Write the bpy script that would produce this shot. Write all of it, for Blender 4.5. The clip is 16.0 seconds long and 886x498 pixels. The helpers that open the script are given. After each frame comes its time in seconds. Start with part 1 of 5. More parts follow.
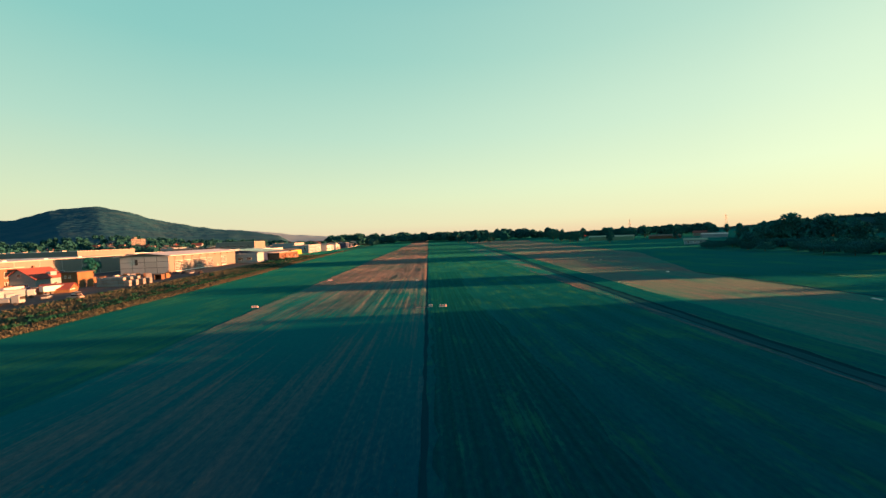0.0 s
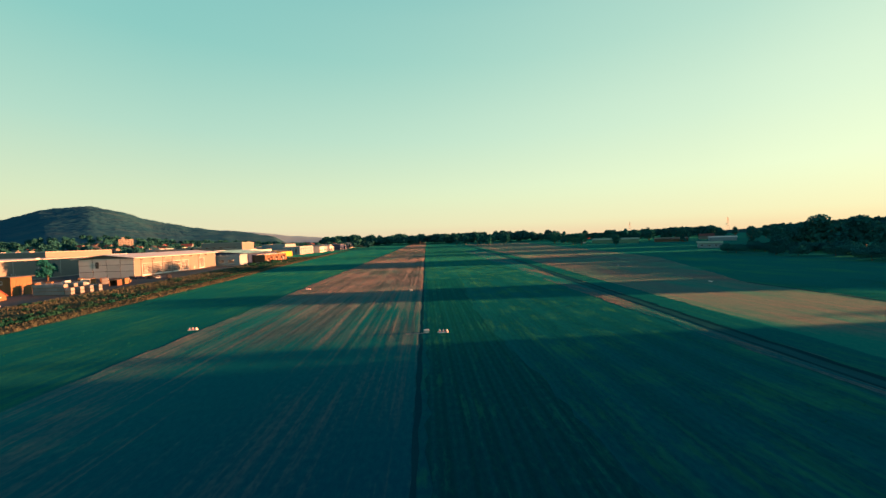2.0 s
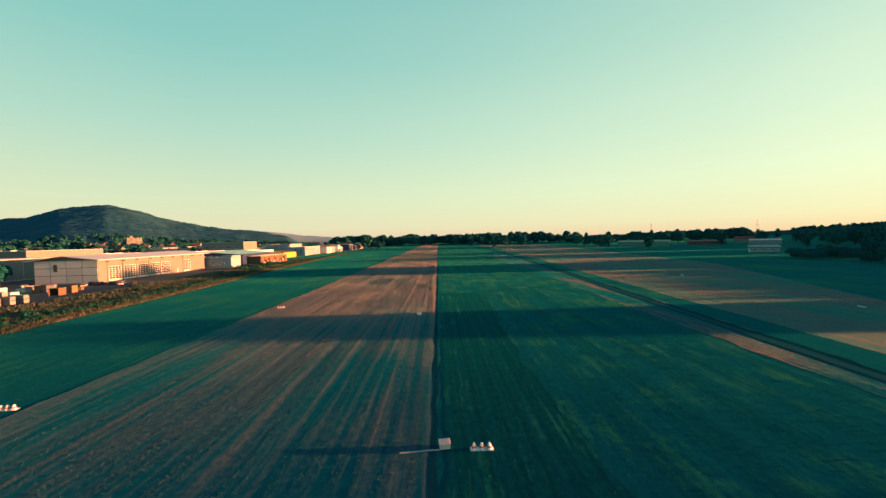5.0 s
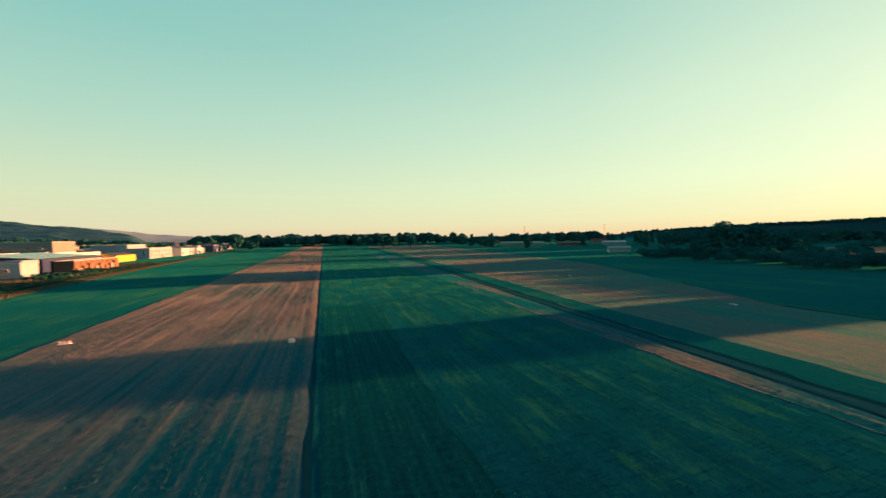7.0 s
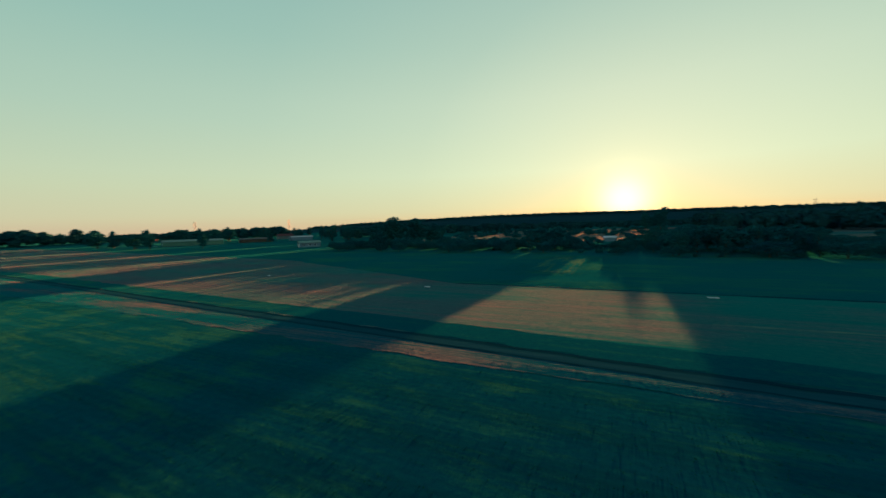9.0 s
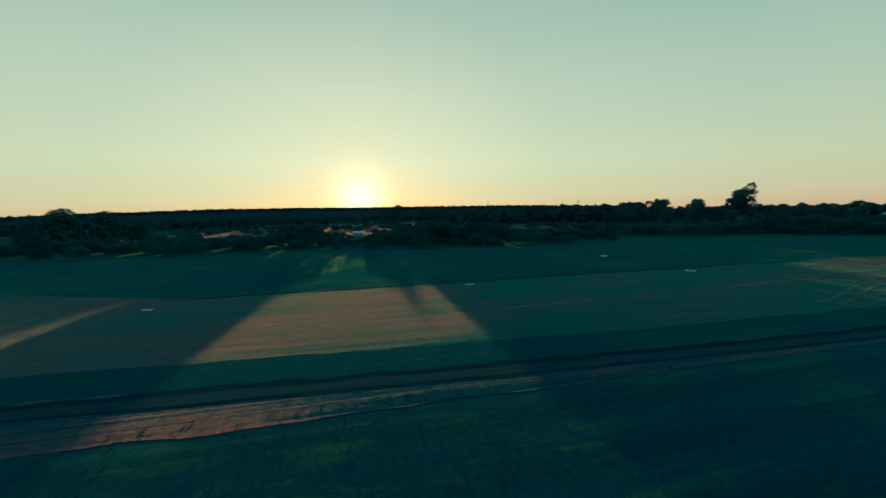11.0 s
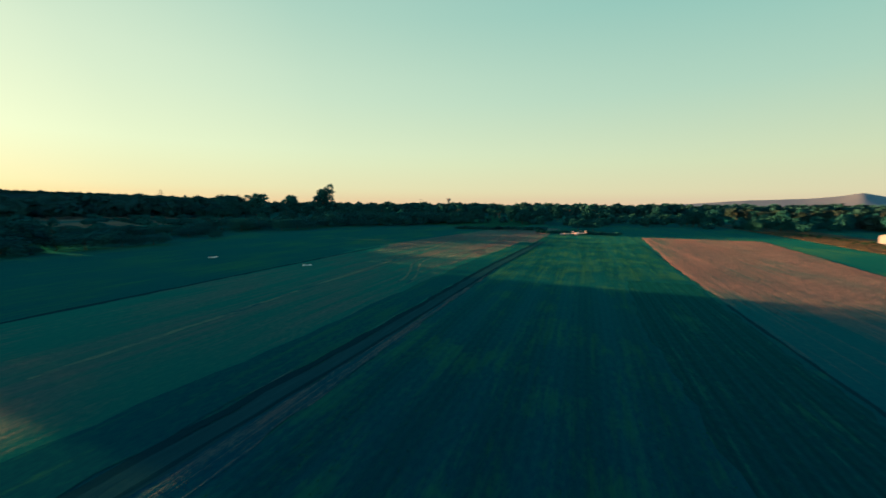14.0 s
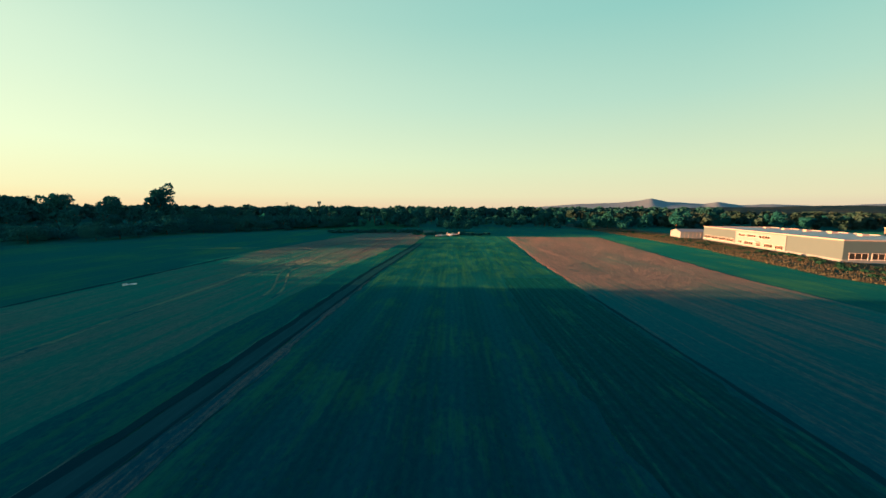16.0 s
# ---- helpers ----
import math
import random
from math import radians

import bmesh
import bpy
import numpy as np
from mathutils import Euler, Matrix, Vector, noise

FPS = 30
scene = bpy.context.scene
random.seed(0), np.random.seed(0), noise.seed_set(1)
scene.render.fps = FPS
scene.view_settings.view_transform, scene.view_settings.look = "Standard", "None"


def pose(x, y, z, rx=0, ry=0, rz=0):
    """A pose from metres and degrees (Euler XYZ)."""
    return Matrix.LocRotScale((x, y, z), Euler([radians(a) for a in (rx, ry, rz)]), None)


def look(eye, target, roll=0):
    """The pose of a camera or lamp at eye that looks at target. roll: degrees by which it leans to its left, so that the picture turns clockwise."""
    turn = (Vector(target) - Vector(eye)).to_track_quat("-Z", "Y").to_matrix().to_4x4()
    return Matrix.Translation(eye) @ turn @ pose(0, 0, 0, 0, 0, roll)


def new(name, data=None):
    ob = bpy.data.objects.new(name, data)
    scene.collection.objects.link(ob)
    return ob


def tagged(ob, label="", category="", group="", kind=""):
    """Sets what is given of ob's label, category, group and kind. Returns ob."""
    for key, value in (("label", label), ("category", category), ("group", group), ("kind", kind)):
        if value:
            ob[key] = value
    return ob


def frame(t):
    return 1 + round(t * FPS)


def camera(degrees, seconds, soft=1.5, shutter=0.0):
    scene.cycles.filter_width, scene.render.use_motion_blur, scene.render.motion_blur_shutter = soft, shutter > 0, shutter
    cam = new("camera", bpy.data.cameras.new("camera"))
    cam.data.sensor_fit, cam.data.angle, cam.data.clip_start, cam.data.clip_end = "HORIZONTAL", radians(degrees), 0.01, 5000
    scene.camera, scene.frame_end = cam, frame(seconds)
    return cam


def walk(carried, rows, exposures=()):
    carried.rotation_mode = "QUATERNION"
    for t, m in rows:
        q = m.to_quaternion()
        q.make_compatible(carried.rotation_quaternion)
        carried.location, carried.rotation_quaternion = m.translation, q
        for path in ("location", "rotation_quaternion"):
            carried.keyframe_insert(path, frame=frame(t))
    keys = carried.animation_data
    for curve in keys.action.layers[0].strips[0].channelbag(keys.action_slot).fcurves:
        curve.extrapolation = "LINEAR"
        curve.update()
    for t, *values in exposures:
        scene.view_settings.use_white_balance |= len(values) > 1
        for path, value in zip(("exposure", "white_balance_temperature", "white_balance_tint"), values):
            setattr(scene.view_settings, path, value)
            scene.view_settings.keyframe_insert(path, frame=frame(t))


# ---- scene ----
cam = camera(100.0, 16.0, shutter=0.4)
PATH = [
    (0.0, pose(-0.42, 0.94, 15.91, 87.98, 2.10, -2.26)),
    (0.5, pose(-0.43, 6.58, 15.75, 88.04, 2.09, -2.42)),
    (1.0, pose(-0.33, 12.18, 15.66, 88.10, 2.01, -2.55)),
    (1.5, pose(-0.18, 17.70, 15.65, 88.16, 1.91, -2.58)),
    (2.0, pose(-0.08, 23.16, 15.68, 88.27, 1.80, -2.63)),
    (2.5, pose(-0.05, 28.63, 15.72, 88.36, 1.65, -2.65)),
    (3.0, pose(-0.01, 34.24, 15.77, 88.37, 1.56, -2.71)),
    (3.5, pose(0.09, 40.12, 15.79, 88.39, 1.46, -2.81)),
    (4.0, pose(-0.00, 46.07, 15.82, 88.41, 1.38, -2.00)),
    (4.5, pose(-0.28, 51.62, 15.88, 88.41, 1.37, -1.03)),
    (5.0, pose(-0.58, 56.65, 15.95, 88.41, 1.40, -0.71)),
    (5.5, pose(-0.72, 61.17, 16.01, 88.40, 1.43, -1.79)),
    (6.0, pose(-0.60, 65.27, 16.02, 88.37, 1.39, -5.04)),
    (6.5, pose(-0.35, 69.20, 15.99, 88.33, 1.17, -11.25)),
    (7.0, pose(0.14, 73.17, 15.92, 88.16, 1.03, -17.85)),
    (7.5, pose(0.69, 77.06, 15.78, 87.80, 0.61, -26.98)),
    (8.0, pose(1.16, 80.51, 15.51, 87.52, 1.07, -40.02)),
    (8.5, pose(2.21, 83.57, 15.34, 86.92, 1.31, -53.82)),
    (9.0, pose(4.06, 86.39, 15.32, 86.35, 1.73, -64.04)),
    (9.5, pose(6.21, 88.89, 15.30, 85.83, 1.81, -74.03)),
    (10.0, pose(8.40, 90.96, 15.29, 85.37, 1.70, -83.78)),
    (10.5, pose(10.46, 92.60, 15.34, 84.96, 1.52, -93.25)),
    (11.0, pose(12.25, 93.79, 15.46, 84.61, 1.34, -102.43)),
    (11.5, pose(14.2, 94.46, 15.65, 84.33, 1.18, -111.31)),
    (12.0, pose(15.6, 94.32, 15.81, 84.12, 1.05, -119.89)),
    (12.5, pose(16.8, 93.82, 15.94, 83.81, 1.02, -128.06)),
    (13.0, pose(18.2, 93.43, 16.05, 83.44, 0.51, -137.82)),
    (13.5, pose(19.72, 92.80, 16.08, 83.14, -0.04, -148.07)),
    (14.0, pose(21.35, 91.74, 16.05, 83.11, -0.41, -159.39)),
    (14.5, pose(22.35, 90.61, 15.96, 83.36, -0.70, -167.69)),
    (15.0, pose(22.78, 89.22, 15.79, 83.45, -0.55, -173.77)),
    (15.5, pose(23.04, 87.82, 15.62, 83.57, -0.49, -177.47)),
    (16.0, pose(23.49, 86.42, 15.49, 83.73, -0.27, -178.58)),
]
EXPOSURE = [(0.0, 1.5, 6500, 10), (6.5, 1.48, 6500, 10), (7.5, 1.34, 6500, 10), (8.5, 1.14, 6450, 10), (9.2, 1.02, 6250, 10),
            (11.3, 0.93, 6250, 10), (12.5, 0.93, 6250, 10), (13.5, 1.18, 6450, 10), (14.5, 1.42, 6500, 10), (16.0, 1.5, 6500, 10)]
walk(cam, PATH, EXPOSURE)

# ---- sky and sun ----
SUN_EL = 2.3
world = bpy.data.worlds.new("dusk_sky")
scene.world = world
world.use_nodes = True


def node(tree, kind, **values):
    n = tree.nodes.new(kind)
    for key, value in values.items():
        setattr(n, key, value)
    return n


def ramp(tree, stops, factor=None, mode="LINEAR"):
    n = tree.nodes.new("ShaderNodeValToRGB")
    n.color_ramp.interpolation = mode
    while len(n.color_ramp.elements) < len(stops):
        n.color_ramp.elements.new(0.5)
    for e, (at, col) in zip(n.color_ramp.elements, stops):
        e.position = at
        e.color = (*col, 1) if len(col) == 3 else col
    if factor is not None:
        tree.links.new(factor, n.inputs[0])
    return n


def maths(tree, op, a, b=None, clamp=False):
    n = tree.nodes.new("ShaderNodeMath")
    n.operation, n.use_clamp = op, clamp
    for i, v in enumerate((a, b)):
        if v is None:
            continue
        if isinstance(v, (int, float)):
            n.inputs[i].default_value = v
        else:
            tree.links.new(v, n.inputs[i])
    return n.outputs[0]


def mixed(tree, factor, a, b, blend="MIX"):
    n = tree.nodes.new("ShaderNodeMix")
    n.data_type, n.blend_type = "RGBA", blend
    for socket, v in ((n.inputs[0], factor), (n.inputs[6], a), (n.inputs[7], b)):
        if isinstance(v, (int, float)):
            socket.default_value = v
        elif isinstance(v, tuple):
            socket.default_value = (*v, 1)
        else:
            tree.links.new(v, socket)
    return n.outputs[2]


def build_sky():
    t = world.node_tree
    t.nodes.clear()
    co = node(t, "ShaderNodeTexCoord")
    sep = node(t, "ShaderNodeSeparateXYZ")
    t.links.new(co.outputs["Generated"], sep.inputs[0])
    x, y, z = sep.outputs
    # dusk gradient by height: away from the sun, and towards it
    away = ramp(t, [(0.0, (0.77, 0.60, 0.44)), (0.03, (0.78, 0.74, 0.49)), (0.10, (0.68, 0.78, 0.52)),
                    (0.25, (0.43, 0.69, 0.56)), (0.42, (0.24, 0.58, 0.53)), (0.56, (0.18, 0.52, 0.51)),
                    (0.74, (0.002, 0.06, 0.22)), (1.0, (0.001, 0.045, 0.24))], z)
    near = ramp(t, [(0.0, (1.08, 0.78, 0.36)), (0.04, (1.00, 0.98, 0.56)), (0.13, (1.02, 1.14, 0.74)),
                    (0.30, (0.94, 1.06, 0.74)), (0.50, (0.72, 0.88, 0.67)), (0.64, (0.32, 0.60, 0.56)),
                    (0.74, (0.002, 0.06, 0.22)), (1.0, (0.001, 0.045, 0.24))], z)
    side = ramp(t, [(0.0, (0, 0, 0)), (0.25, (0.05,) * 3), (0.50, (0.21,) * 3), (0.80, (0.42,) * 3), (0.93, (0.64,) * 3), (1.0, (1, 1, 1))],
                maths(t, "ADD", maths(t, "MULTIPLY", x, 0.5), 0.5))
    grad = mixed(t, side.outputs[0], away.outputs[0], near.outputs[0])
    # the sky behind the sun's back is deeper
    sky = node(t, "ShaderNodeTexSky", sky_type="NISHITA", sun_disc=False, sun_elevation=radians(SUN_EL),
               sun_rotation=radians(90.0), altitude=200.0)
    blend = mixed(t, 0.02, grad, sky.outputs[0])
    # glow round the sun
    dot = node(t, "ShaderNodeVectorMath", operation="DOT_PRODUCT")
    t.links.new(co.outputs["Generated"], dot.inputs[0])
    e = radians(2.6)
    dot.inputs[1].default_value = (math.cos(e), 0.0, math.sin(e))
    core = maths(t, "POWER", maths(t, "MAXIMUM", dot.outputs["Value"], 0.0), 700.0)
    halo = maths(t, "POWER", maths(t, "MAXIMUM", dot.outputs["Value"], 0.0), 200.0)
    lit = mixed(t, maths(t, "MULTIPLY", halo, 0.10), blend, (1.2, 0.9, 0.45), "ADD")
    lit = mixed(t, core, lit, (1.2, 1.1, 0.7), "ADD")
    bg = node(t, "ShaderNodeBackground")
    bg.inputs["Strength"].default_value = 0.355
    t.links.new(lit, bg.inputs["Color"])
    out = node(t, "ShaderNodeOutputWorld")
    t.links.new(bg.outputs[0], out.inputs[0])


build_sky()

sun_data = bpy.data.lights.new("sun", "SUN")
sun_data.energy, sun_data.angle, sun_data.color = 12.0, radians(0.6), (1.0, 0.30, 0.10)
sun = new("sun", sun_data)
sun.matrix_world = look((400, 80, 40), (400 - 100 * math.cos(radians(SUN_EL)), 80, 40 - 100 * math.sin(radians(SUN_EL))))

# ---- materials ----
MATS = {}


def surface(name, colors, scale=1.0, rough=0.85, bump=0.3, metal=0.0, coarse=0.08, blades=0.0, stretch=(1, 1, 1),
            stain=0.35, spec=None, sheen=0.0, fuzz=(0.4, 0.75, 0.8), clump=24.0):
    """Colours vary on two scales (metres); blades: how far the shading normals stand sideways, as in grass."""
    m = bpy.data.materials.new(name)
    m.use_nodes = True
    t = m.node_tree
    b = t.nodes["Principled BSDF"]
    co = node(t, "ShaderNodeTexCoord")
    mp = node(t, "ShaderNodeMapping")
    mp.inputs["Scale"].default_value = stretch
    geo = node(t, "ShaderNodeNewGeometry")
    t.links.new(geo.outputs["Position"], mp.inputs[0])
    fine = node(t, "ShaderNodeTexNoise")
    fine.inputs["Scale"].default_value, fine.inputs["Detail"].default_value = scale, 6.0
    fine.inputs["Roughness"].default_value = 0.65
    big = node(t, "ShaderNodeTexNoise")
    big.inputs["Scale"].default_value, big.inputs["Detail"].default_value = scale * coarse, 4.0
    t.links.new(mp.outputs[0], fine.inputs["Vector"])
    t.links.new(mp.outputs[0], big.inputs["Vector"])
    n = len(colors)
    stops = [(0.3 + 0.4 * i / max(1, n - 1), c) for i, c in enumerate(colors)]
    a = ramp(t, stops, fine.outputs["Fac"])
    c = ramp(t, stops, big.outputs["Fac"])
    col = mixed(t, 0.5, a.outputs[0], c.outputs[0])
    oi = node(t, "ShaderNodeObjectInfo")
    vary = maths(t, "ADD", maths(t, "MULTIPLY", oi.outputs["Random"], stain * 0.5), 1.0 - stain * 0.25)
    hs = node(t, "ShaderNodeHueSaturation")
    t.links.new(vary, hs.inputs["Value"])
    t.links.new(col, hs.inputs["Color"])
    t.links.new(hs.outputs[0], b.inputs["Base Color"])
    b.inputs["Roughness"].default_value, b.inputs["Metallic"].default_value = rough, metal
    b.inputs["Specular IOR Level"].default_value = spec if spec is not None else (0.0 if blades else 0.3)
    if sheen:
        b.inputs["Sheen Weight"].default_value = sheen
        b.inputs["Sheen Roughness"].default_value = 0.6
        b.inputs["Sheen Tint"].default_value = (*fuzz, 1)
    if blades:
        m.cycles.use_bump_map_correction = False
        hair = node(t, "ShaderNodeTexNoise")
        hair.inputs["Scale"].default_value, hair.inputs["Detail"].default_value = clump, 4.0
        t.links.new(geo.outputs["Position"], hair.inputs["Vector"])
        v = node(t, "ShaderNodeVectorMath", operation="SUBTRACT")
        t.links.new(hair.outputs["Color"], v.inputs[0])
        v.inputs[1].default_value = (0.5, 0.5, 0.5)
        w = node(t, "ShaderNodeVectorMath", operation="MULTIPLY")
        t.links.new(v.outputs[0], w.inputs[0])
        w.inputs[1].default_value = (blades * 14, blades * 14, 0.0)
        s = node(t, "ShaderNodeVectorMath", operation="ADD")
        t.links.new(w.outputs[0], s.inputs[0])
        t.links.new(geo.outputs["Normal"], s.inputs[1])
        nn = node(t, "ShaderNodeVectorMath", operation="NORMALIZE")
        t.links.new(s.outputs[0], nn.inputs[0])
        t.links.new(nn.outputs[0], b.inputs["Normal"])
    elif bump:
        bp = node(t, "ShaderNodeBump")
        bp.inputs["Strength"].default_value, bp.inputs["Distance"].default_value = bump, 0.05
        t.links.new(fine.outputs["Fac"], bp.inputs["Height"])
        t.links.new(bp.outputs[0], b.inputs["Normal"])
    MATS[name] = m
    return m




def turf(name, green, straw_col, streak, patch, bare, ends=(), stand=0.35, low=0.03, soft=0.16, rows=(), fuzz=0.14, tips=(0.54, 0.50, 0.49)):
    """Mown turf: flat green sward with upright dry straw in long streaks; bare: how much stays green, ends: (y0, y1,
    gain) more straw colour beyond; rows: (width, strength) of mowing rows.
    """
    m = bpy.data.materials.new(name)
    m.use_nodes = True
    m.cycles.use_bump_map_correction = False
    t = m.node_tree
    b = t.nodes["Principled BSDF"]
    geo = node(t, "ShaderNodeNewGeometry")

    def grain(scale, detail, rough=0.6):
        mp = node(t, "ShaderNodeMapping")
        mp.inputs["Scale"].default_value = scale
        t.links.new(geo.outputs["Position"], mp.inputs[0])
        n = node(t, "ShaderNodeTexNoise")
        n.inputs["Scale"].default_value, n.inputs["Detail"].default_value, n.inputs["Roughness"].default_value = 1.0, detail, rough
        t.links.new(mp.outputs[0], n.inputs["Vector"])
        return n

    lines, spots, speck = grain(streak, 5.0, 0.7), grain(patch, 3.0), grain((2.2, 1.1, 1), 5.0, 0.75)
    dry = maths(t, "ADD", maths(t, "MULTIPLY", lines.outputs["Fac"], 0.75), maths(t, "MULTIPLY", spots.outputs["Fac"], 0.75))
    dry = maths(t, "ADD", dry, maths(t, "MULTIPLY", speck.outputs["Fac"], 0.30))
    sep = node(t, "ShaderNodeSeparateXYZ")
    t.links.new(geo.outputs["Position"], sep.inputs[0])
    for y0, y1, gain in ends:
        mr = node(t, "ShaderNodeMapRange")
        for k, v in enumerate((min(y0, y1), max(y0, y1), 0.0 if y0 < y1 else gain, gain if y0 < y1 else 0.0)):
            mr.inputs[k + 1].default_value = v
        t.links.new(sep.outputs[1], mr.inputs[0])
        dry = maths(t, "ADD", dry, mr.outputs[0])
    mask = node(t, "ShaderNodeMapRange")
    mask.inputs[1].default_value, mask.inputs[2].default_value = 0.9 + bare - soft / 2, 0.9 + bare + soft / 2
    t.links.new(dry, mask.inputs[0])
    fac = mask.outputs[0]
    g = ramp(t, [(0.3, green[0]), (0.5, green[1]), (0.72, green[2])], speck.outputs["Fac"])
    w = ramp(t, [(0.3, straw_col[0]), (0.7, straw_col[1])], speck.outputs["Fac"])
    col = mixed(t, fac, g.outputs[0], w.outputs[0])
    if rows:
        value = maths(t, "ADD", 0.0, 1.0)
        for width, strength in rows:
            wave = maths(t, "SINE", maths(t, "ADD", maths(t, "MULTIPLY", sep.outputs[0], math.pi / width), maths(t, "MULTIPLY", lines.outputs["Fac"], 3.0)))
            value = maths(t, "ADD", value, maths(t, "MULTIPLY", wave, strength))
        hs = node(t, "ShaderNodeHueSaturation")
        t.links.new(value, hs.inputs["Value"])
        t.links.new(col, hs.inputs["Color"])
        col = hs.outputs[0]
    t.links.new(col, b.inputs["Base Color"])
    b.inputs["Roughness"].default_value, b.inputs["Specular IOR Level"].default_value = 1.0, 0.0
    # the downy tips of the blades, seen at a low angle
    b.inputs["Sheen Weight"].default_value, b.inputs["Sheen Roughness"].default_value = fuzz, 0.45
    t.links.new(mixed(t, fac, (0.02, 0.56, 0.54), tips), b.inputs["Sheen Tint"])
    hair = grain((24, 24, 24), 4.0)
    v = node(t, "ShaderNodeVectorMath", operation="SUBTRACT")
    t.links.new(hair.outputs["Color"], v.inputs[0])
    v.inputs[1].default_value = (0.5, 0.5, 0.5)
    tilt = maths(t, "ADD", maths(t, "MULTIPLY", fac, (stand - low) * 14), low * 14)
    flat = node(t, "ShaderNodeCombineXYZ")
    t.links.new(tilt, flat.inputs[0])
    t.links.new(tilt, flat.inputs[1])
    u = node(t, "ShaderNodeVectorMath", operation="MULTIPLY")
    t.links.new(v.outputs[0], u.inputs[0])
    t.links.new(flat.outputs[0], u.inputs[1])
    a = node(t, "ShaderNodeVectorMath", operation="ADD")
    t.links.new(u.outputs[0], a.inputs[0])
    t.links.new(geo.outputs["Normal"], a.inputs[1])
    nn = node(t, "ShaderNodeVectorMath", operation="NORMALIZE")
    t.links.new(a.outputs[0], nn.inputs[0])
    t.links.new(nn.outputs[0], b.inputs["Normal"])
    MATS[name] = m
    return m


TEAL = [(0.001, 0.034, 0.072), (0.001, 0.044, 0.082), (0.002, 0.058, 0.090)]
STRAW = [(0.014, 0.058, 0.084), (0.040, 0.074, 0.090)]
GREEN = [(0.001, 0.034, 0.064), (0.001, 0.046, 0.072), (0.002, 0.064, 0.074)]
LIGHT = [(0.002, 0.068, 0.066), (0.005, 0.082, 0.066)]
FRESH_TIPS = (0.10, 0.66, 0.44)
grass = turf("meadow_grass", GREEN, LIGHT, (0.7, 0.03, 1), (0.05, 0.03, 1), 0.06, stand=0.08, low=0.02, tips=FRESH_TIPS, fuzz=0.11)
mown_green = turf("mown_green_grass", GREEN, LIGHT, (0.9, 0.06, 1), (0.14, 0.10, 1), 0.10, [(60, 240, 0.07), (30, 0, 0.07)], stand=0.08, low=0.02, tips=FRESH_TIPS, rows=((2.9, 0.10), (0.45, 0.05)), fuzz=0.115)
dark_rows = turf("dark_sown_rows", [(0.001, 0.026, 0.046), (0.001, 0.036, 0.054), (0.002, 0.056, 0.060)], LIGHT, (1.6, 0.05, 1), (0.2, 0.10, 1), 0.14, stand=0.08, low=0.03, tips=FRESH_TIPS, rows=((0.9, 0.10), (0.37, 0.09)), fuzz=0.10)
lush = surface("lush_grass", [(0.003, 0.075, 0.050), (0.007, 0.100, 0.062), (0.014, 0.120, 0.066)], 0.4, blades=0.16)
# mown and dry_field: gains put part of the sunlit brown into the straw
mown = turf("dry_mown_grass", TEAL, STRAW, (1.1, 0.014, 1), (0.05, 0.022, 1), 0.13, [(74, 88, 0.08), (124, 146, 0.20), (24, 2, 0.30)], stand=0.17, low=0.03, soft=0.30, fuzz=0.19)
dry_field = turf("dry_field_grass", [(0.002, 0.066, 0.076), (0.003, 0.080, 0.084), (0.012, 0.100, 0.086)], STRAW, (0.8, 0.03, 1), (0.05, 0.02, 1), 0.12, [(70, 84, 0.14), (-20, -50, 0.15)], stand=0.36, low=0.03, soft=0.36, fuzz=0.17)
wheel_straw = turf("wheel_straw", TEAL, [(0.05, 0.125, 0.110), (0.085, 0.145, 0.115)], (0.5, 0.1, 1), (0.2, 0.1, 1), -0.02, stand=0.25, tips=(0.24, 0.56, 0.42))
# meadow grass with the yellow of low sunlight put into its colour
sun_patch_grass = turf("painted_sun_patch", GREEN, [(0.014, 0.084, 0.060), (0.03, 0.10, 0.062)], (0.05, 0.6, 1), (0.05, 0.1, 1), 0.03, stand=0.12, tips=(0.2, 0.6, 0.42))
shoulder = turf("trampled_grass", TEAL, STRAW, (2.2, 0.02, 1), (0.2, 0.03, 1), 0.08, stand=0.5, low=0.05)
heath_grass = turf("heath_grass", GREEN, [(0.06, 0.09, 0.08), (0.12, 0.13, 0.10)], (0.05, 0.02, 1), (0.012, 0.006, 1), -0.06, stand=0.5, low=0.08)
straw = surface("straw_weeds", [(0.016, 0.072, 0.062), (0.034, 0.084, 0.070), (0.060, 0.094, 0.074), (0.090, 0.108, 0.082)], 0.7, blades=0.3, stretch=(1, 0.1, 1), coarse=0.3)
gravel = surface("gravel_track", [(0.001, 0.028, 0.054), (0.003, 0.040, 0.064), (0.012, 0.062, 0.092)], 1.2, bump=0.6, stretch=(1, 0.12, 1), rough=1.0, spec=0.0, sheen=0.11, fuzz=(0.07, 0.46, 0.50))
yard_gravel = surface("yard_gravel", [(0.07, 0.075, 0.085), (0.11, 0.11, 0.11), (0.15, 0.14, 0.13)], 0.8, bump=0.6, rough=1.0, spec=0.0)
ridge_forest = surface("ridge_forest", [(0.006, 0.040, 0.056), (0.012, 0.052, 0.062), (0.022, 0.064, 0.064)], 0.03, bump=0, rough=1.0, spec=0.0)
dark_rut = surface("dark_rut_soil", [(0.001, 0.026, 0.046), (0.003, 0.036, 0.054)], 1.2, bump=0.6, rough=1.0, spec=0.0, sheen=0.04, fuzz=(0.05, 0.4, 0.4))
leaf = surface("leaf_green", [(0.005, 0.070, 0.102), (0.010, 0.100, 0.118), (0.022, 0.134, 0.120)], 0.5, rough=0.9, bump=0, stain=0.35, spec=0.0)
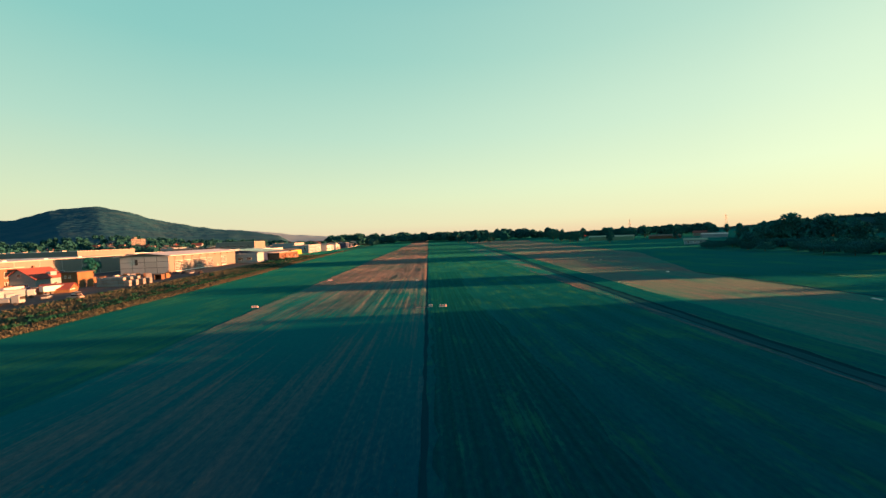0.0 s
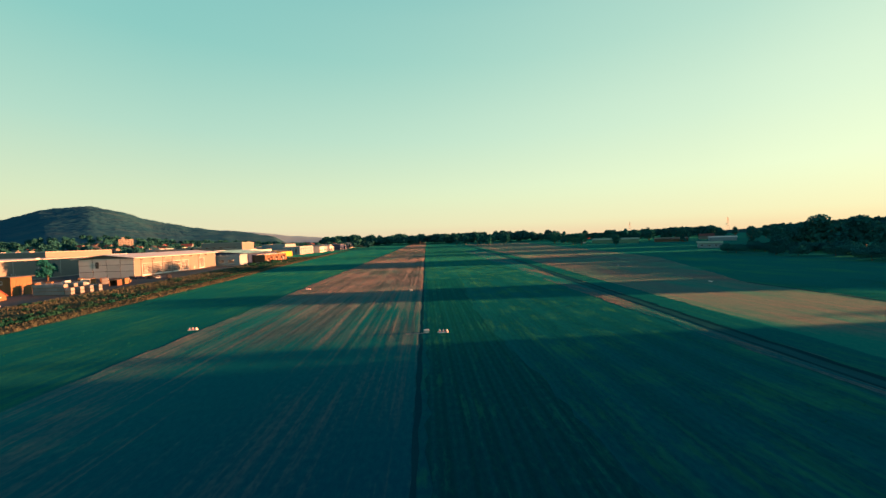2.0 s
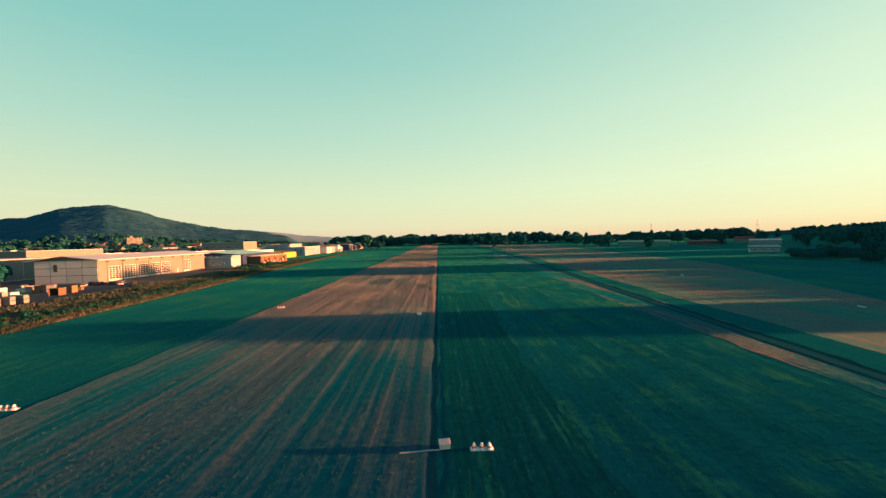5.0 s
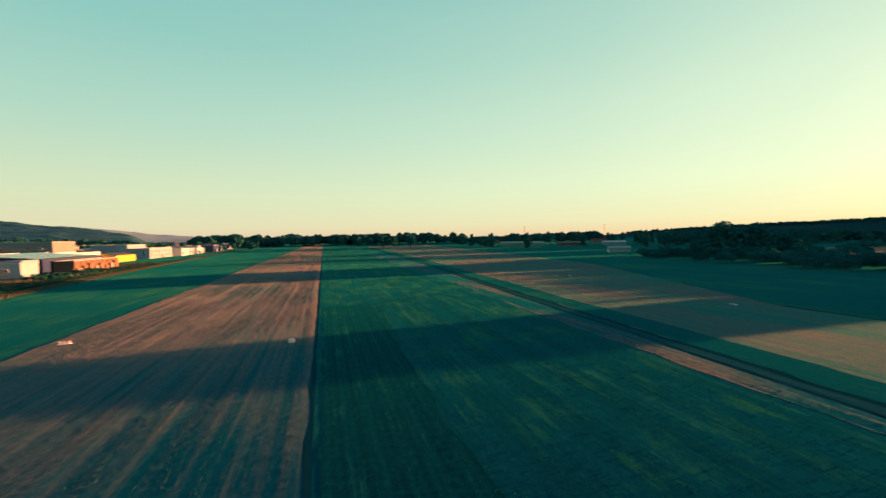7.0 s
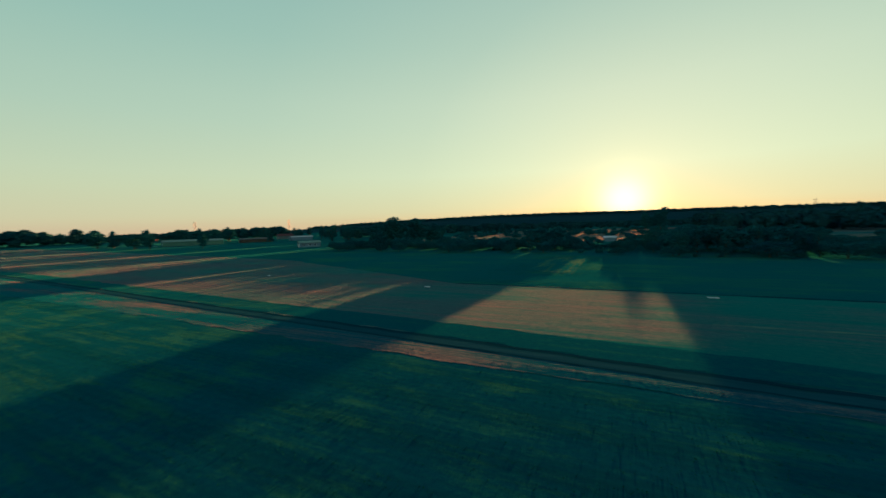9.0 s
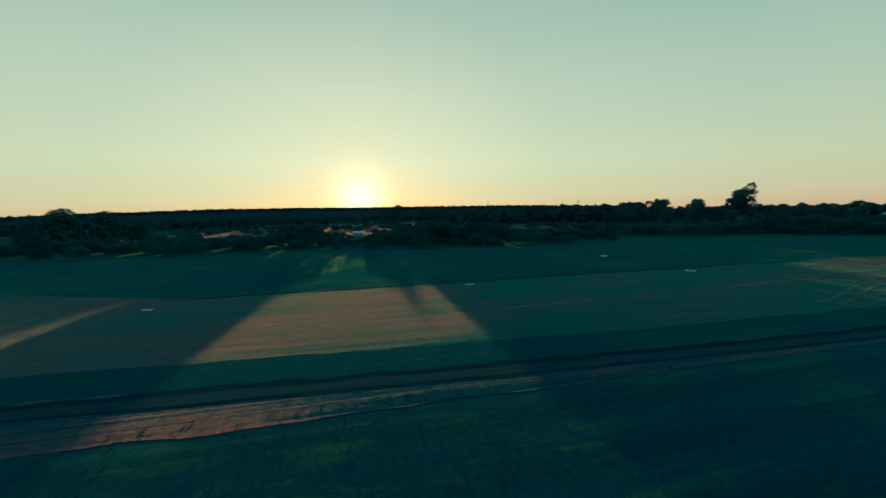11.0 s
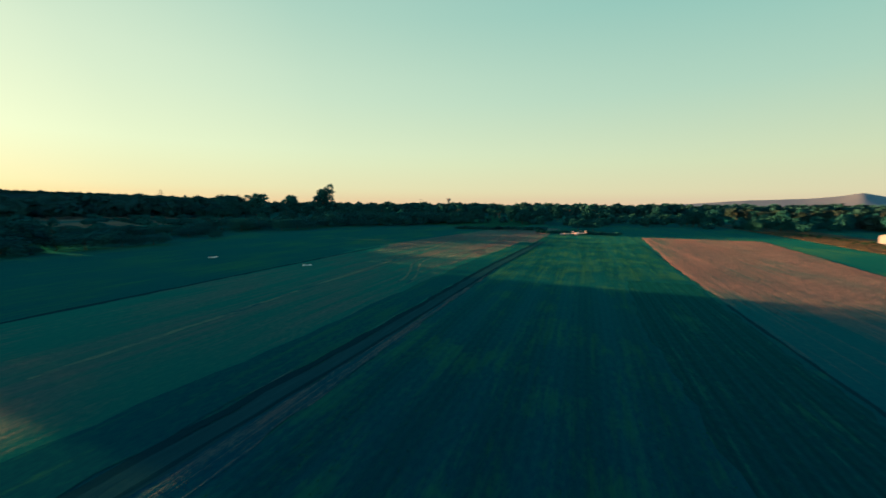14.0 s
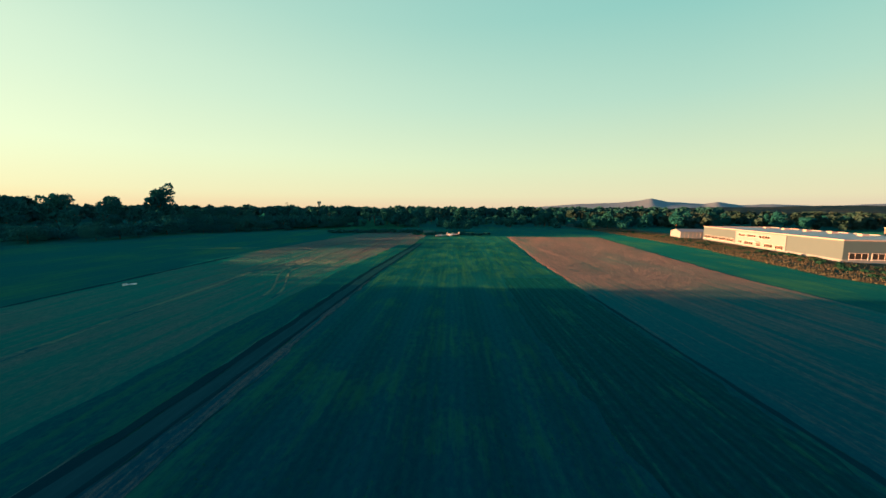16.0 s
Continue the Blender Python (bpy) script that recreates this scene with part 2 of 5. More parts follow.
bark = surface("bark", [(0.05, 0.04, 0.03), (0.09, 0.07, 0.05)], 4.0)
forest = surface("far_forest", [(0.007, 0.062, 0.086), (0.014, 0.082, 0.098), (0.024, 0.100, 0.100)], 0.05, bump=0, rough=1.0, spec=0.0)
plaster = surface("cream_plaster", [(0.115, 0.135, 0.145), (0.13, 0.155, 0.165), (0.15, 0.175, 0.185)], 0.4, bump=0.05)
sheet = surface("grey_sheet_metal", [(0.38, 0.40, 0.42), (0.46, 0.48, 0.50), (0.52, 0.54, 0.55)], 0.3, rough=0.5, bump=0.05)

asphalt = surface("worn_asphalt", [(0.05, 0.05, 0.055), (0.08, 0.078, 0.075), (0.12, 0.11, 0.10)], 0.8, bump=0.3)
stalk = surface("dry_stalk", [(0.04, 0.074, 0.064), (0.064, 0.086, 0.068), (0.095, 0.10, 0.076)], 0.3, rough=0.9, bump=0, spec=0.0)
weed = surface("green_weed", [(0.005, 0.052, 0.050), (0.010, 0.066, 0.054), (0.028, 0.078, 0.056)], 0.5, rough=0.9, bump=0, stain=0.6, spec=0.0)
autumn = surface("mixed_foliage", [(0.008, 0.045, 0.056), (0.018, 0.058, 0.060), (0.05, 0.070, 0.058)], 0.05, bump=0, rough=1.0, spec=0.0)
# forest colours with the blue of distance haze mixed in
mount = surface("hazed_mountain_forest", [(0.007, 0.058, 0.104), (0.018, 0.084, 0.128), (0.046, 0.100, 0.126)], 0.05, blades=0.09, clump=0.07, rough=1.0, coarse=0.16, spec=0.0)
autumn_hill = surface("slope_forest", [(0.008, 0.042, 0.060), (0.020, 0.056, 0.066), (0.05, 0.072, 0.068)], 0.03, blades=0.09, clump=0.07, rough=1.0, coarse=0.2, spec=0.0)
# distance haze painted into the far hills as a pale blue base colour
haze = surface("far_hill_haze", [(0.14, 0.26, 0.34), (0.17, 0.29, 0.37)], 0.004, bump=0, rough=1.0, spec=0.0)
white_paint = surface("white_paint", [(0.46, 0.56, 0.62), (0.52, 0.62, 0.68), (0.56, 0.66, 0.71)], 1.5, rough=0.5, bump=0.03, stain=0.15)
van_white = surface("dusty_white_paint", [(0.17, 0.25, 0.32), (0.20, 0.29, 0.36), (0.23, 0.32, 0.39)], 0.8, rough=0.5, bump=0.03, stain=0.3)
white_wall = surface("white_plaster", [(0.13, 0.21, 0.28), (0.15, 0.24, 0.31), (0.17, 0.27, 0.34)], 0.3, bump=0.05, stain=0.25)
concrete = surface("grey_concrete", [(0.26, 0.26, 0.25), (0.34, 0.33, 0.32)], 0.8, bump=0.15)
trim_metal = surface("grey_trim_metal", [(0.28, 0.30, 0.32), (0.36, 0.38, 0.40)], 1.0, rough=0.5, bump=0.03)
roof_sheet = surface("pale_roof_sheet", [(0.36, 0.40, 0.43), (0.44, 0.48, 0.50)], 0.3, rough=0.5, bump=0.1, stretch=(0.3, 3, 1))
roof_pale = surface("pale_roof_felt", [(0.40, 0.42, 0.43), (0.52, 0.53, 0.53), (0.58, 0.58, 0.57)], 0.15, rough=0.8, bump=0.1)
roof_dark = surface("dark_roof", [(0.025, 0.03, 0.035), (0.05, 0.055, 0.06)], 0.5, rough=0.6, bump=0.1)
roof_teal = surface("blue_green_roof", [(0.20, 0.36, 0.40), (0.28, 0.44, 0.48)], 0.3, rough=0.5, bump=0.1)
blue_sheet = surface("dark_blue_sheet", [(0.012, 0.03, 0.09), (0.02, 0.045, 0.13)], 0.4, rough=0.45, bump=0.05)
green_sheet = surface("green_sheet", [(0.05, 0.16, 0.12), (0.08, 0.21, 0.16)], 0.4, rough=0.5, bump=0.05)
beige_sheet = surface("beige_sheet", [(0.052, 0.120, 0.165), (0.062, 0.135, 0.18)], 0.3, rough=0.6, bump=0.05, stain=0.1)
brick_wall = surface("orange_brick", [(0.11, 0.06, 0.045), (0.14, 0.08, 0.06), (0.17, 0.10, 0.075)], 2.0, bump=0.2)
timber = surface("orange_timber", [(0.10, 0.07, 0.04), (0.14, 0.095, 0.055), (0.17, 0.12, 0.07)], 1.5, bump=0.2, stretch=(1, 1, 0.1))
timber_dark = surface("dark_timber", [(0.06, 0.045, 0.035), (0.11, 0.08, 0.06)], 1.5, bump=0.2)
red_tiles = surface("red_roof_tiles", [(0.12, 0.04, 0.04), (0.17, 0.06, 0.055)], 1.2, bump=0.4)
red_paint = surface("red_paint", [(0.50, 0.03, 0.03), (0.58, 0.05, 0.04)], 1.0, rough=0.5, bump=0.02)
yellow_paint = surface("yellow_paint", [(0.30, 0.26, 0.03), (0.34, 0.30, 0.05)], 0.5, rough=0.6, bump=0.05)
block_wrap = surface("wrapped_blocks", [(0.11, 0.15, 0.18), (0.15, 0.19, 0.22), (0.19, 0.23, 0.26)], 0.6, rough=0.6, bump=0.2, stain=0.5)
glass = surface("dark_window_glass", [(0.02, 0.025, 0.03), (0.04, 0.045, 0.05)], 0.2, rough=0.08, bump=0, spec=0.6)
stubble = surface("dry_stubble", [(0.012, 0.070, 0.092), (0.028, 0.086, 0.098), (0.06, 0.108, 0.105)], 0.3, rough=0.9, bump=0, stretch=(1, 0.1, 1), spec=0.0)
fresh = surface("fresh_blades", [(0.002, 0.074, 0.060), (0.005, 0.090, 0.062), (0.014, 0.110, 0.064)], 0.3, rough=0.8, bump=0, stretch=(1, 0.1, 1), spec=0.0)


# ---- helpers for shapes ----
def mesh_from(name, verts, faces, mats):
    me = bpy.data.meshes.new(name)
    me.from_pydata([tuple(v) for v in verts], [], [tuple(f) for f in faces])
    for m in mats if isinstance(mats, (list, tuple)) else [mats]:
        me.materials.append(m)
    me.update()
    return me


def part(name, bm, material, parent, label=""):
    me = bpy.data.meshes.new(name)
    bm.to_mesh(me)
    bm.free()
    me.materials.append(material)
    ob = new(name, me)
    ob.parent = parent
    if label:
        ob["label"] = label
    return ob


def box(bm, x0, y0, z0, x1, y1, z1, bevel=0.0):
    r = bmesh.ops.create_cube(bm, size=1.0)
    m = Matrix.Translation(((x0 + x1) / 2, (y0 + y1) / 2, (z0 + z1) / 2)) @ Matrix.Diagonal((x1 - x0, y1 - y0, z1 - z0, 1))
    bmesh.ops.transform(bm, matrix=m, verts=r["verts"])
    if bevel:
        edges = {e for v in r["verts"] for e in v.link_edges}
        bmesh.ops.bevel(bm, geom=list(edges), offset=bevel, segments=1, affect="EDGES")
    return bm


def boxes(*dims, bevel=0.0):
    bm = bmesh.new()
    for d in dims:
        box(bm, *d, bevel=bevel)
    return bm


def thing(name, x, y, z=0.0, turn=0.0, label="", category="", group="", kind=""):
    e = new(name)
    e.empty_display_size = 0.5
    e.matrix_world = pose(x, y, z, 0, 0, turn)
    return tagged(e, label, category, group, kind)


def strip(name, left, right, y0, y1, step, z, material, label, jitter=0.5, category="ground"):
    """A flat band along y between two edge functions, with uneven edges."""
    rng = random.Random(name)
    ys = np.arange(y0, y1 + 0.1, step)
    verts, faces = [], []
    for i, y in enumerate(ys):
        a, b = left(y) + rng.uniform(-jitter, jitter), right(y) + rng.uniform(-jitter, jitter)
        for k in range(4):
            verts.append((a + (b - a) * k / 3, y, z))
        if i:
            o = 4 * i
            for k in range(3):
                faces.append((o - 4 + k, o - 3 + k, o + 1 + k, o + k))
    ob = new(name, mesh_from(name, verts, faces, material))
    return tagged(ob, label, category, kind="structure")


# ---- ground ----
def lin(*pts):
    xs, ys = [p[0] for p in pts], [p[1] for p in pts]
    return lambda y: float(np.interp(y, xs, ys))


track_x = lin((-400, 26), (-60, 39), (0, 43.0), (60, 44.8), (100, 47.2), (160, 50.5), (300, 59.5), (900, 84))
verge_x = lin((-400, -78), (-150, -78), (-60, -74), (0, -64), (60, -78), (110, -81), (190, -86), (270, -96), (500, -113), (900, -140))
field_x = lin((-400, 60), (-200, 70), (-110, 82), (-30, 95), (20, 93), (128, 93), (240, 139), (500, 172), (900, 220))

bm = bmesh.new()
bmesh.ops.create_grid(bm, x_segments=90, y_segments=90, size=4900)
me = bpy.data.meshes.new("ground")
bm.to_mesh(me)
bm.free()
me.materials.append(grass)
ground = tagged(new("ground", me), "dark green mown meadow of a grass airfield", "ground", kind="structure")


# ---- surfaces of the field ----
strip("runway", lambda y: -42 - max(0, -y) * 0.12, lambda y: -1.6 - max(0, -y - 20) * 0.05, -118, 1400, 3, 0.03, mown,
      "dry mown grass runway, coloured browner where sunlit, with faint wheel lines", 0.35)
strip("mown_strip", lambda y: -1.6, lambda y: 41 + min(0, y) * 0.06, -135, 700, 4, 0.025, mown_green, "green grass strip mown in long rows", 0.2)
strip("row_strip", lambda y: -0.4, lambda y: 11.5 + 1.5 * math.sin(y * 0.045), 4, 165, 2, 0.04, dark_rows, "dark green strip of grass in narrow sown rows", 0.4)
strip("furrow", lambda y: -1.6, lambda y: -1.1, 20, 700, 3, 0.035, dark_rut, "dark earth line along the runway edge", 0.15)
strip("field", lambda y: track_x(y) + 1.6, field_x, -172, 800, 4, 0.03, dry_field, "patchy half-dry mown grass field", 0.6)
strip("field_margin", lambda y: track_x(y) + 1.5, lambda y: track_x(y) + 8.0, -70, 700, 3, 0.036, grass, "green unmown margin between track and field", 0.5)
strip("track_shoulder", lambda y: 41 + min(0, y) * 0.06, lambda y: track_x(y) - 1.8, -75, 420, 2, 0.04, shoulder, "dry trampled grass beside the farm track", 0.4)
strip("road", lambda y: track_x(y) - 1.9, lambda y: track_x(y) + 0.4, -75, 700, 3, 0.055, gravel, "grey gravel farm track across the airfield", 0.25)
strip("track_rut", lambda y: track_x(y) + 0.4, lambda y: track_x(y) + 1.4, -75, 700, 3, 0.05, dark_rut, "dark grassy ditch line beside the farm track", 0.25)
strip("track_rut", lambda y: track_x(y) - 1.8, lambda y: track_x(y) - 1.4, -75, 500, 3, 0.062, dark_rut, "dark wheel rut in the gravel track", 0.12)
strip("verge", lambda y: verge_x(y) - 7, verge_x, -300, 1000, 3, 0.05, straw, "straw-coloured dry weeds along the field edge", 0.8)
strip("verge_bank", lambda y: verge_x(y) - 34 + 0.02 * y, lambda y: verge_x(y) - 10, -300, 420, 3, 0.06, straw, "brown and green weeds on a rough bank", 1.5)
strip("yard", lambda y: -230.0, lambda y: verge_x(y) - 36, 60, 330, 5, 0.07, yard_gravel, "pale gravel yard of a builders' depot", 0.8)
strip("forecourt", lambda y: -152.0, lambda y: verge_x(y) - 26, 218, 322, 4, 0.09, asphalt, "dark asphalt forecourt before the hangar", 0.5)
strip("field_line", lambda y: 92.0, lambda y: 93.2, -30, 128, 3, 0.045, dark_rut, "dark mowing line between two meadows", 0.3)
strip("straw_line", lambda y: 71 - 0.05 * y, lambda y: 72.0 - 0.05 * y, -60, 75, 3, 0.045, wheel_straw, "pale dry wheel line in the grass", 0.35)
for off in (0.0, 2.1):
    strip("wheel_arc", lambda y: 58.5 + off + 4.5 * math.cos((y + 8) / 11), lambda y: 59.0 + off + 4.5 * math.cos((y + 8) / 11), -38, 26, 1.5, 0.046, wheel_straw, "curved pale wheel trace in the grass", 0.1)
# two sunlit patches of the meadow, painted on as yellow strips
strip("dry_patch", lambda y: 116.0 + 0.6 * (y - 101), lambda y: 172.0, 100, 115, 1.5, 0.034, sun_patch_grass, "sunlit patch of the green meadow, painted yellow", 2.0)
strip("dry_patch", lambda y: 99.0, lambda y: 129.0, -56, -48, 1.5, 0.034, sun_patch_grass, "sunlit patch of the green meadow, painted yellow", 2.0)
strip("heath", lambda y: 300.0, lambda y: 740.0, -190, 290, 8, 0.03, heath_grass, "pale dry heath with scattered bushes beyond the thicket", 8.0)
strip("heath", lambda y: 60.0, lambda y: 150.0, -400, -172, 6, 0.03, lush, "green rough meadow behind the hedge", 2.0)


# ---- plants ----
def leaf_cloud(rng, blobs, per_area, size, floor=None):
    """Small leaf clumps over the surfaces of ellipsoids: arrays of corners and faces."""
    out = []
    for (c, r) in blobs:
        area = 4 * math.pi * ((r[0] * r[1]) ** 1.6 / 3 + (r[0] * r[2]) ** 1.6 / 3 + (r[1] * r[2]) ** 1.6 / 3) ** (1 / 1.6)
        n = max(8, int(area * per_area))
        d = rng.normal(size=(n, 3))
        d /= np.linalg.norm(d, axis=1)[:, None]
        d[:, 2] = np.where(d[:, 2] < -0.55, -d[:, 2], d[:, 2])
        k = rng.uniform(0.72, 1.08, size=(n, 1))
        p = np.array(c) + d * np.array(r) * k
        a = rng.normal(size=(n, 3)) + d * 0.9
        a /= np.linalg.norm(a, axis=1)[:, None]
        b = np.cross(a, rng.normal(size=(n, 3)))
        b /= np.linalg.norm(b, axis=1)[:, None]
        e = np.cross(a, b)
        s = size * rng.uniform(0.5, 1.25, size=(n, 1))
        quad = np.stack([p - b * s - e * s * 0.6, p + b * s * 0.3 - e * s, p + b * s + e * s * 0.5, p - b * s * 0.4 + e * s], 1)
        out.append(quad)
    v = np.concatenate(out).reshape(-1, 3)
    if floor is not None:
        v[:, 2] = np.maximum(v[:, 2], floor)
    return v


def quads_mesh(name, v, material):
    me = bpy.data.meshes.new(name)
    n = len(v) // 4
    me.vertices.add(len(v))
    me.vertices.foreach_set("co", v.astype(np.float32).ravel())
    me.loops.add(4 * n)
    me.loops.foreach_set("vertex_index", np.arange(4 * n, dtype=np.int32))
    me.polygons.add(n)
    me.polygons.foreach_set("loop_start", np.arange(0, 4 * n, 4, dtype=np.int32))
    me.materials.append(material)
    me.update(calc_edges=True)
    return me


def trunk_mesh(rng, height, radius, limbs):
    bm = bmesh.new()

    def limb(a, b, r0, r1):
        d = Vector(b) - Vector(a)
        r = bmesh.ops.create_cone(bm, cap_ends=True, segments=7, radius1=r0, radius2=r1, depth=d.length)
        q = d.to_track_quat("Z", "Y").to_matrix().to_4x4()
        bmesh.ops.transform(bm, matrix=Matrix.Translation((Vector(a) + Vector(b)) / 2) @ q, verts=r["verts"])

    limb((0, 0, 0), (0.2, 0.1, height * 0.45), radius, radius * 0.7)
    limb((0.2, 0.1, height * 0.44), (0, 0, height * 0.8), radius * 0.7, radius * 0.25)
    for i in range(limbs):
        a = rng.uniform(0, 6.28)
        z = height * rng.uniform(0.3, 0.55)
        reach = height * rng.uniform(0.18, 0.3)
        limb((0.15, 0.05, z), (reach * math.cos(a), reach * math.sin(a), z + height * rng.uniform(0.12, 0.25)), radius * 0.45, radius * 0.12)
    me = bpy.data.meshes.new("trunk")
    bm.to_mesh(me)
    bm.free()
    me.materials.append(bark)
    return me


def crown_blobs(rng, kind, h):
    """Clumps of a crown of unit kind, for a plant h metres high."""
    blobs = []
    if kind == "bush":
        blobs.append(((0, 0, h * 0.4), (h * 0.62, h * 0.62, h * 0.42)))
        for i in range(8):
            a, q = rng.uniform(0, 6.28), rng.uniform(0.35, 0.75) * h
            blobs.append(((q * math.cos(a), q * math.sin(a), h * rng.uniform(0.25, 0.72)), tuple(h * rng.uniform(0.2, 0.34) for _ in range(3))))
    elif kind == "round":
        for i in range(19):
            a, q = rng.uniform(0, 6.28), rng.uniform(0.0, 0.3) * h
            blobs.append(((q * math.cos(a), q * math.sin(a), h * rng.uniform(0.22, 0.84)), tuple(h * rng.uniform(0.13, 0.2) for _ in range(3))))
    elif kind == "tall":
        for i in range(14):
            z = rng.uniform(0.12, 0.88)
            a, q = rng.uniform(0, 6.28), rng.uniform(0.0, 0.16) * h * (1.1 - z)
            blobs.append(((q * math.cos(a), q * math.sin(a), h * z), (h * 0.11, h * 0.11, h * rng.uniform(0.1, 0.16))))
    return blobs


PLANTS = {}


def plant(kind, variant, h, density, size):
    key = (kind, variant)
    if key not in PLANTS:
        rng = np.random.default_rng(sum(map(ord, kind)) * 31 + variant)
        v = leaf_cloud(rng, crown_blobs(rng, kind, h), density, size, 0.02)
        v[:, 2] *= h / v[:, 2].max()
        PLANTS[key] = (quads_mesh("crown", v, leaf), trunk_mesh(rng, h, h * 0.025, 0 if kind == "bush" else 6))
    return PLANTS[key]


def plant_at(name, kind, variant, x, y, h, turn, label, category, group, wide=1.0, base=10.0, z=0.0):
    crown, trunk = plant(kind, variant, base, {"bush": 4.4, "round": 4.6, "tall": 4.6}[kind], {"bush": 0.27, "round": 0.26, "tall": 0.26}[kind])
    e = thing(name, x, y, z, turn, label, category, group)
    s = h / base
    e.scale = (s * wide, s * wide, s)
    for n, me in (("crown", crown), ("trunk", trunk)):
        o = new(n, me)
        o.parent = e
    return e


RISE = math.tan(radians(SUN_EL))
# stretches of the field that the low sun reaches: from y, to y, how far east
GAPS = [(75, 84, -28), (87, 98, 98), (98, 104, 150), (104, 109, 58), (109, 121, -28), (138, 168, 28), (174, 222, 30), (236, 290, 50), (296, 330, 60),
        (334, 358, 157), (362, 900, 70), (-130, 17, -28), (-57, -47, 128), (-42, -27, 76), (-22, -12, 46), (3, 7, 36)]


def low_limit(x, y, half):
    lim = 99.0
    for a, b, reach in GAPS:
        if a - half < y < b + half:
            lim = min(lim, (x - reach) * RISE * 0.88)
    return lim


edge_x = lin((-420, 60), (-230, 92), (-165, 128), (-118, 178), (-80, 182), (-25, 166), (30, 170), (70, 174), (116, 190), (190, 186), (305, 201), (420, 225), (700, 420))
rng = random.Random(7)
thicket = []
for row in range(11):
    y = -225.0
    while y < 284:
        x = edge_x(y) + 3 + row * rng.uniform(14, 22) + rng.uniform(0, 5)
        want = rng.uniform(5.0, 7.5) if row < 2 else rng.uniform(4.0, 8)
        lim = low_limit(x, y, want * 0.75)
        if lim > 60 and row < 3:
            want = (rng.choice((1.8, 2.6, 4.0, 6.0)) * rng.uniform(0.8, 1.2), rng.choice((3.0, 5.0, 8.0)) * rng.uniform(0.8, 1.2), (x + 52) * RISE + rng.uniform(0.3, 1.8))[row]
        h = max(1.8, min(want, lim))
        if row >= 3:
            if rng.random() < 0.3:
                h *= 0.65
                thicket.append((x, y, 0.0, h * 0.9, h))
        elif rng.random() < (0.62, 0.8, 1.0)[row]:
            plant_at("bush", "bush", rng.randrange(5), x, y, h, rng.uniform(0, 360), "dense dark green broadleaf bush at the meadow edge",
                     "bush", "bushes along the meadow edge", rng.uniform(0.9, 1.7))
        y += max(4.0, h * rng.uniform(0.75, 1.25)) * (1.9, 1.6, 0.8)[row] if row < 3 else max(4.0, h * rng.uniform(0.75, 1.25)) * 1.5

# taller trees standing in the thicket, wherever the field lies in shade
y = -230.0
while y < 284:
    x = edge_x(y) + rng.uniform(8, 30)
    if low_limit(x, y, 5.0) > 60:
        plant_at("tree", rng.choice(("round", "round", "tall")), rng.randrange(5), x, y, (x + 55) * RISE + rng.uniform(1.0, 2.0), rng.uniform(0, 360),
                 "dark broadleaf tree standing among bushes", "tree", "trees among the bushes", rng.uniform(1.0, 1.3))
    y += rng.uniform(4.0, 7.5)

# undergrowth of the southern wood
for i in range(260):
    a, d = rng.uniform(140, 214), rng.uniform(285, 470)
    x, y = 20 + d * math.sin(radians(a)), 90 + d * math.cos(radians(a))
    if y < -205 and x < edge_x(y) + 20:
        thicket.append((x, y, 0.0, rng.uniform(3, 5), rng.uniform(4, 9)))

# the large domed group of trees, the tree before the sun, the lone tall tree
for dx, dy, h in ((0, 0, 23.5), (12, -11, 22), (-9, 10, 19), (6, 16, 20), (23, -20, 16)):
    plant_at("tree", "round", 0, 257 + dx, 250 + dy, h, dx * 31, "large round dark green broadleaf tree in a clump", "tree", "big clump of trees", 1.25)
plant_at("tree", "round", 1, 562, 44, 31, 40, "tall broadleaf tree dark against the low sun", "tree", "", 0.8)
plant_at("tree", "round", 2, 556, 62, 24, 90, "small round tree beside a taller tree", "tree", "", 1.0)
plant_at("tree", "round", 3, 281, -236, 37, 10, "lone tall tree with an airy crown above the woods", "tree", "", 0.8)
for dx, dy, h in ((-18, -28, 25), (0, 0, 26), (16, 20, 24)):
    plant_at("tree", "round", 4, 330 + dx, -195 + dy, h, dy * 9, "round dark tree rising above the woods", "tree", "trees above the woods", 0.95)

# woods to the south, behind the hedge
for i in range(190):
    a = rng.uniform(108, 236)
    d = rng.uniform(290, 480)
    x, y = 20 + d * math.sin(radians(a)), 90 + d * math.cos(radians(a))
    if y > -205 and x > 40 and x < edge_x(y) + 60:
        continue
    if x < -85 and y > -190:
        continue
    if x > 150 and low_limit(x, y, 8) < 50:
        continue
    h = (15.5 if x > -20 else 12.5) + rng.uniform(-6, 2.0)
    plant_at("tree", rng.choice(("round", "round", "tall")), rng.randrange(5), x, y, h, rng.uniform(0, 360),
             rng.choice(("dark green broadleaf tree at the wood's edge", "dark green broadleaf tree with an uneven crown")), "tree", "trees of the southern wood", rng.uniform(0.9, 1.25))
# mid-distance trees to the north east, round the farm buildings
for i in range(120):
    a = rng.uniform(4, 64)
    d = rng.uniform(440, 760)
    x, y = d * math.sin(radians(a)), 60 + d * math.cos(radians(a))
    if y < 640 and x < 200 or (225 < x < 330 and 300 < y < 640) or x < 60:
        continue
    h = min(14 + 0.01 * d + rng.uniform(-6, 2), low_limit(x, y, 8) if y < 300 else 99)
    plant_at("tree", rng.choice(("round", "tall", "round")), rng.randrange(5), x, y, max(5, h), rng.uniform(0, 360),
             "dark broadleaf tree beyond the airfield", "tree", "trees beyond the airfield", rng.uniform(0.9, 1.3))
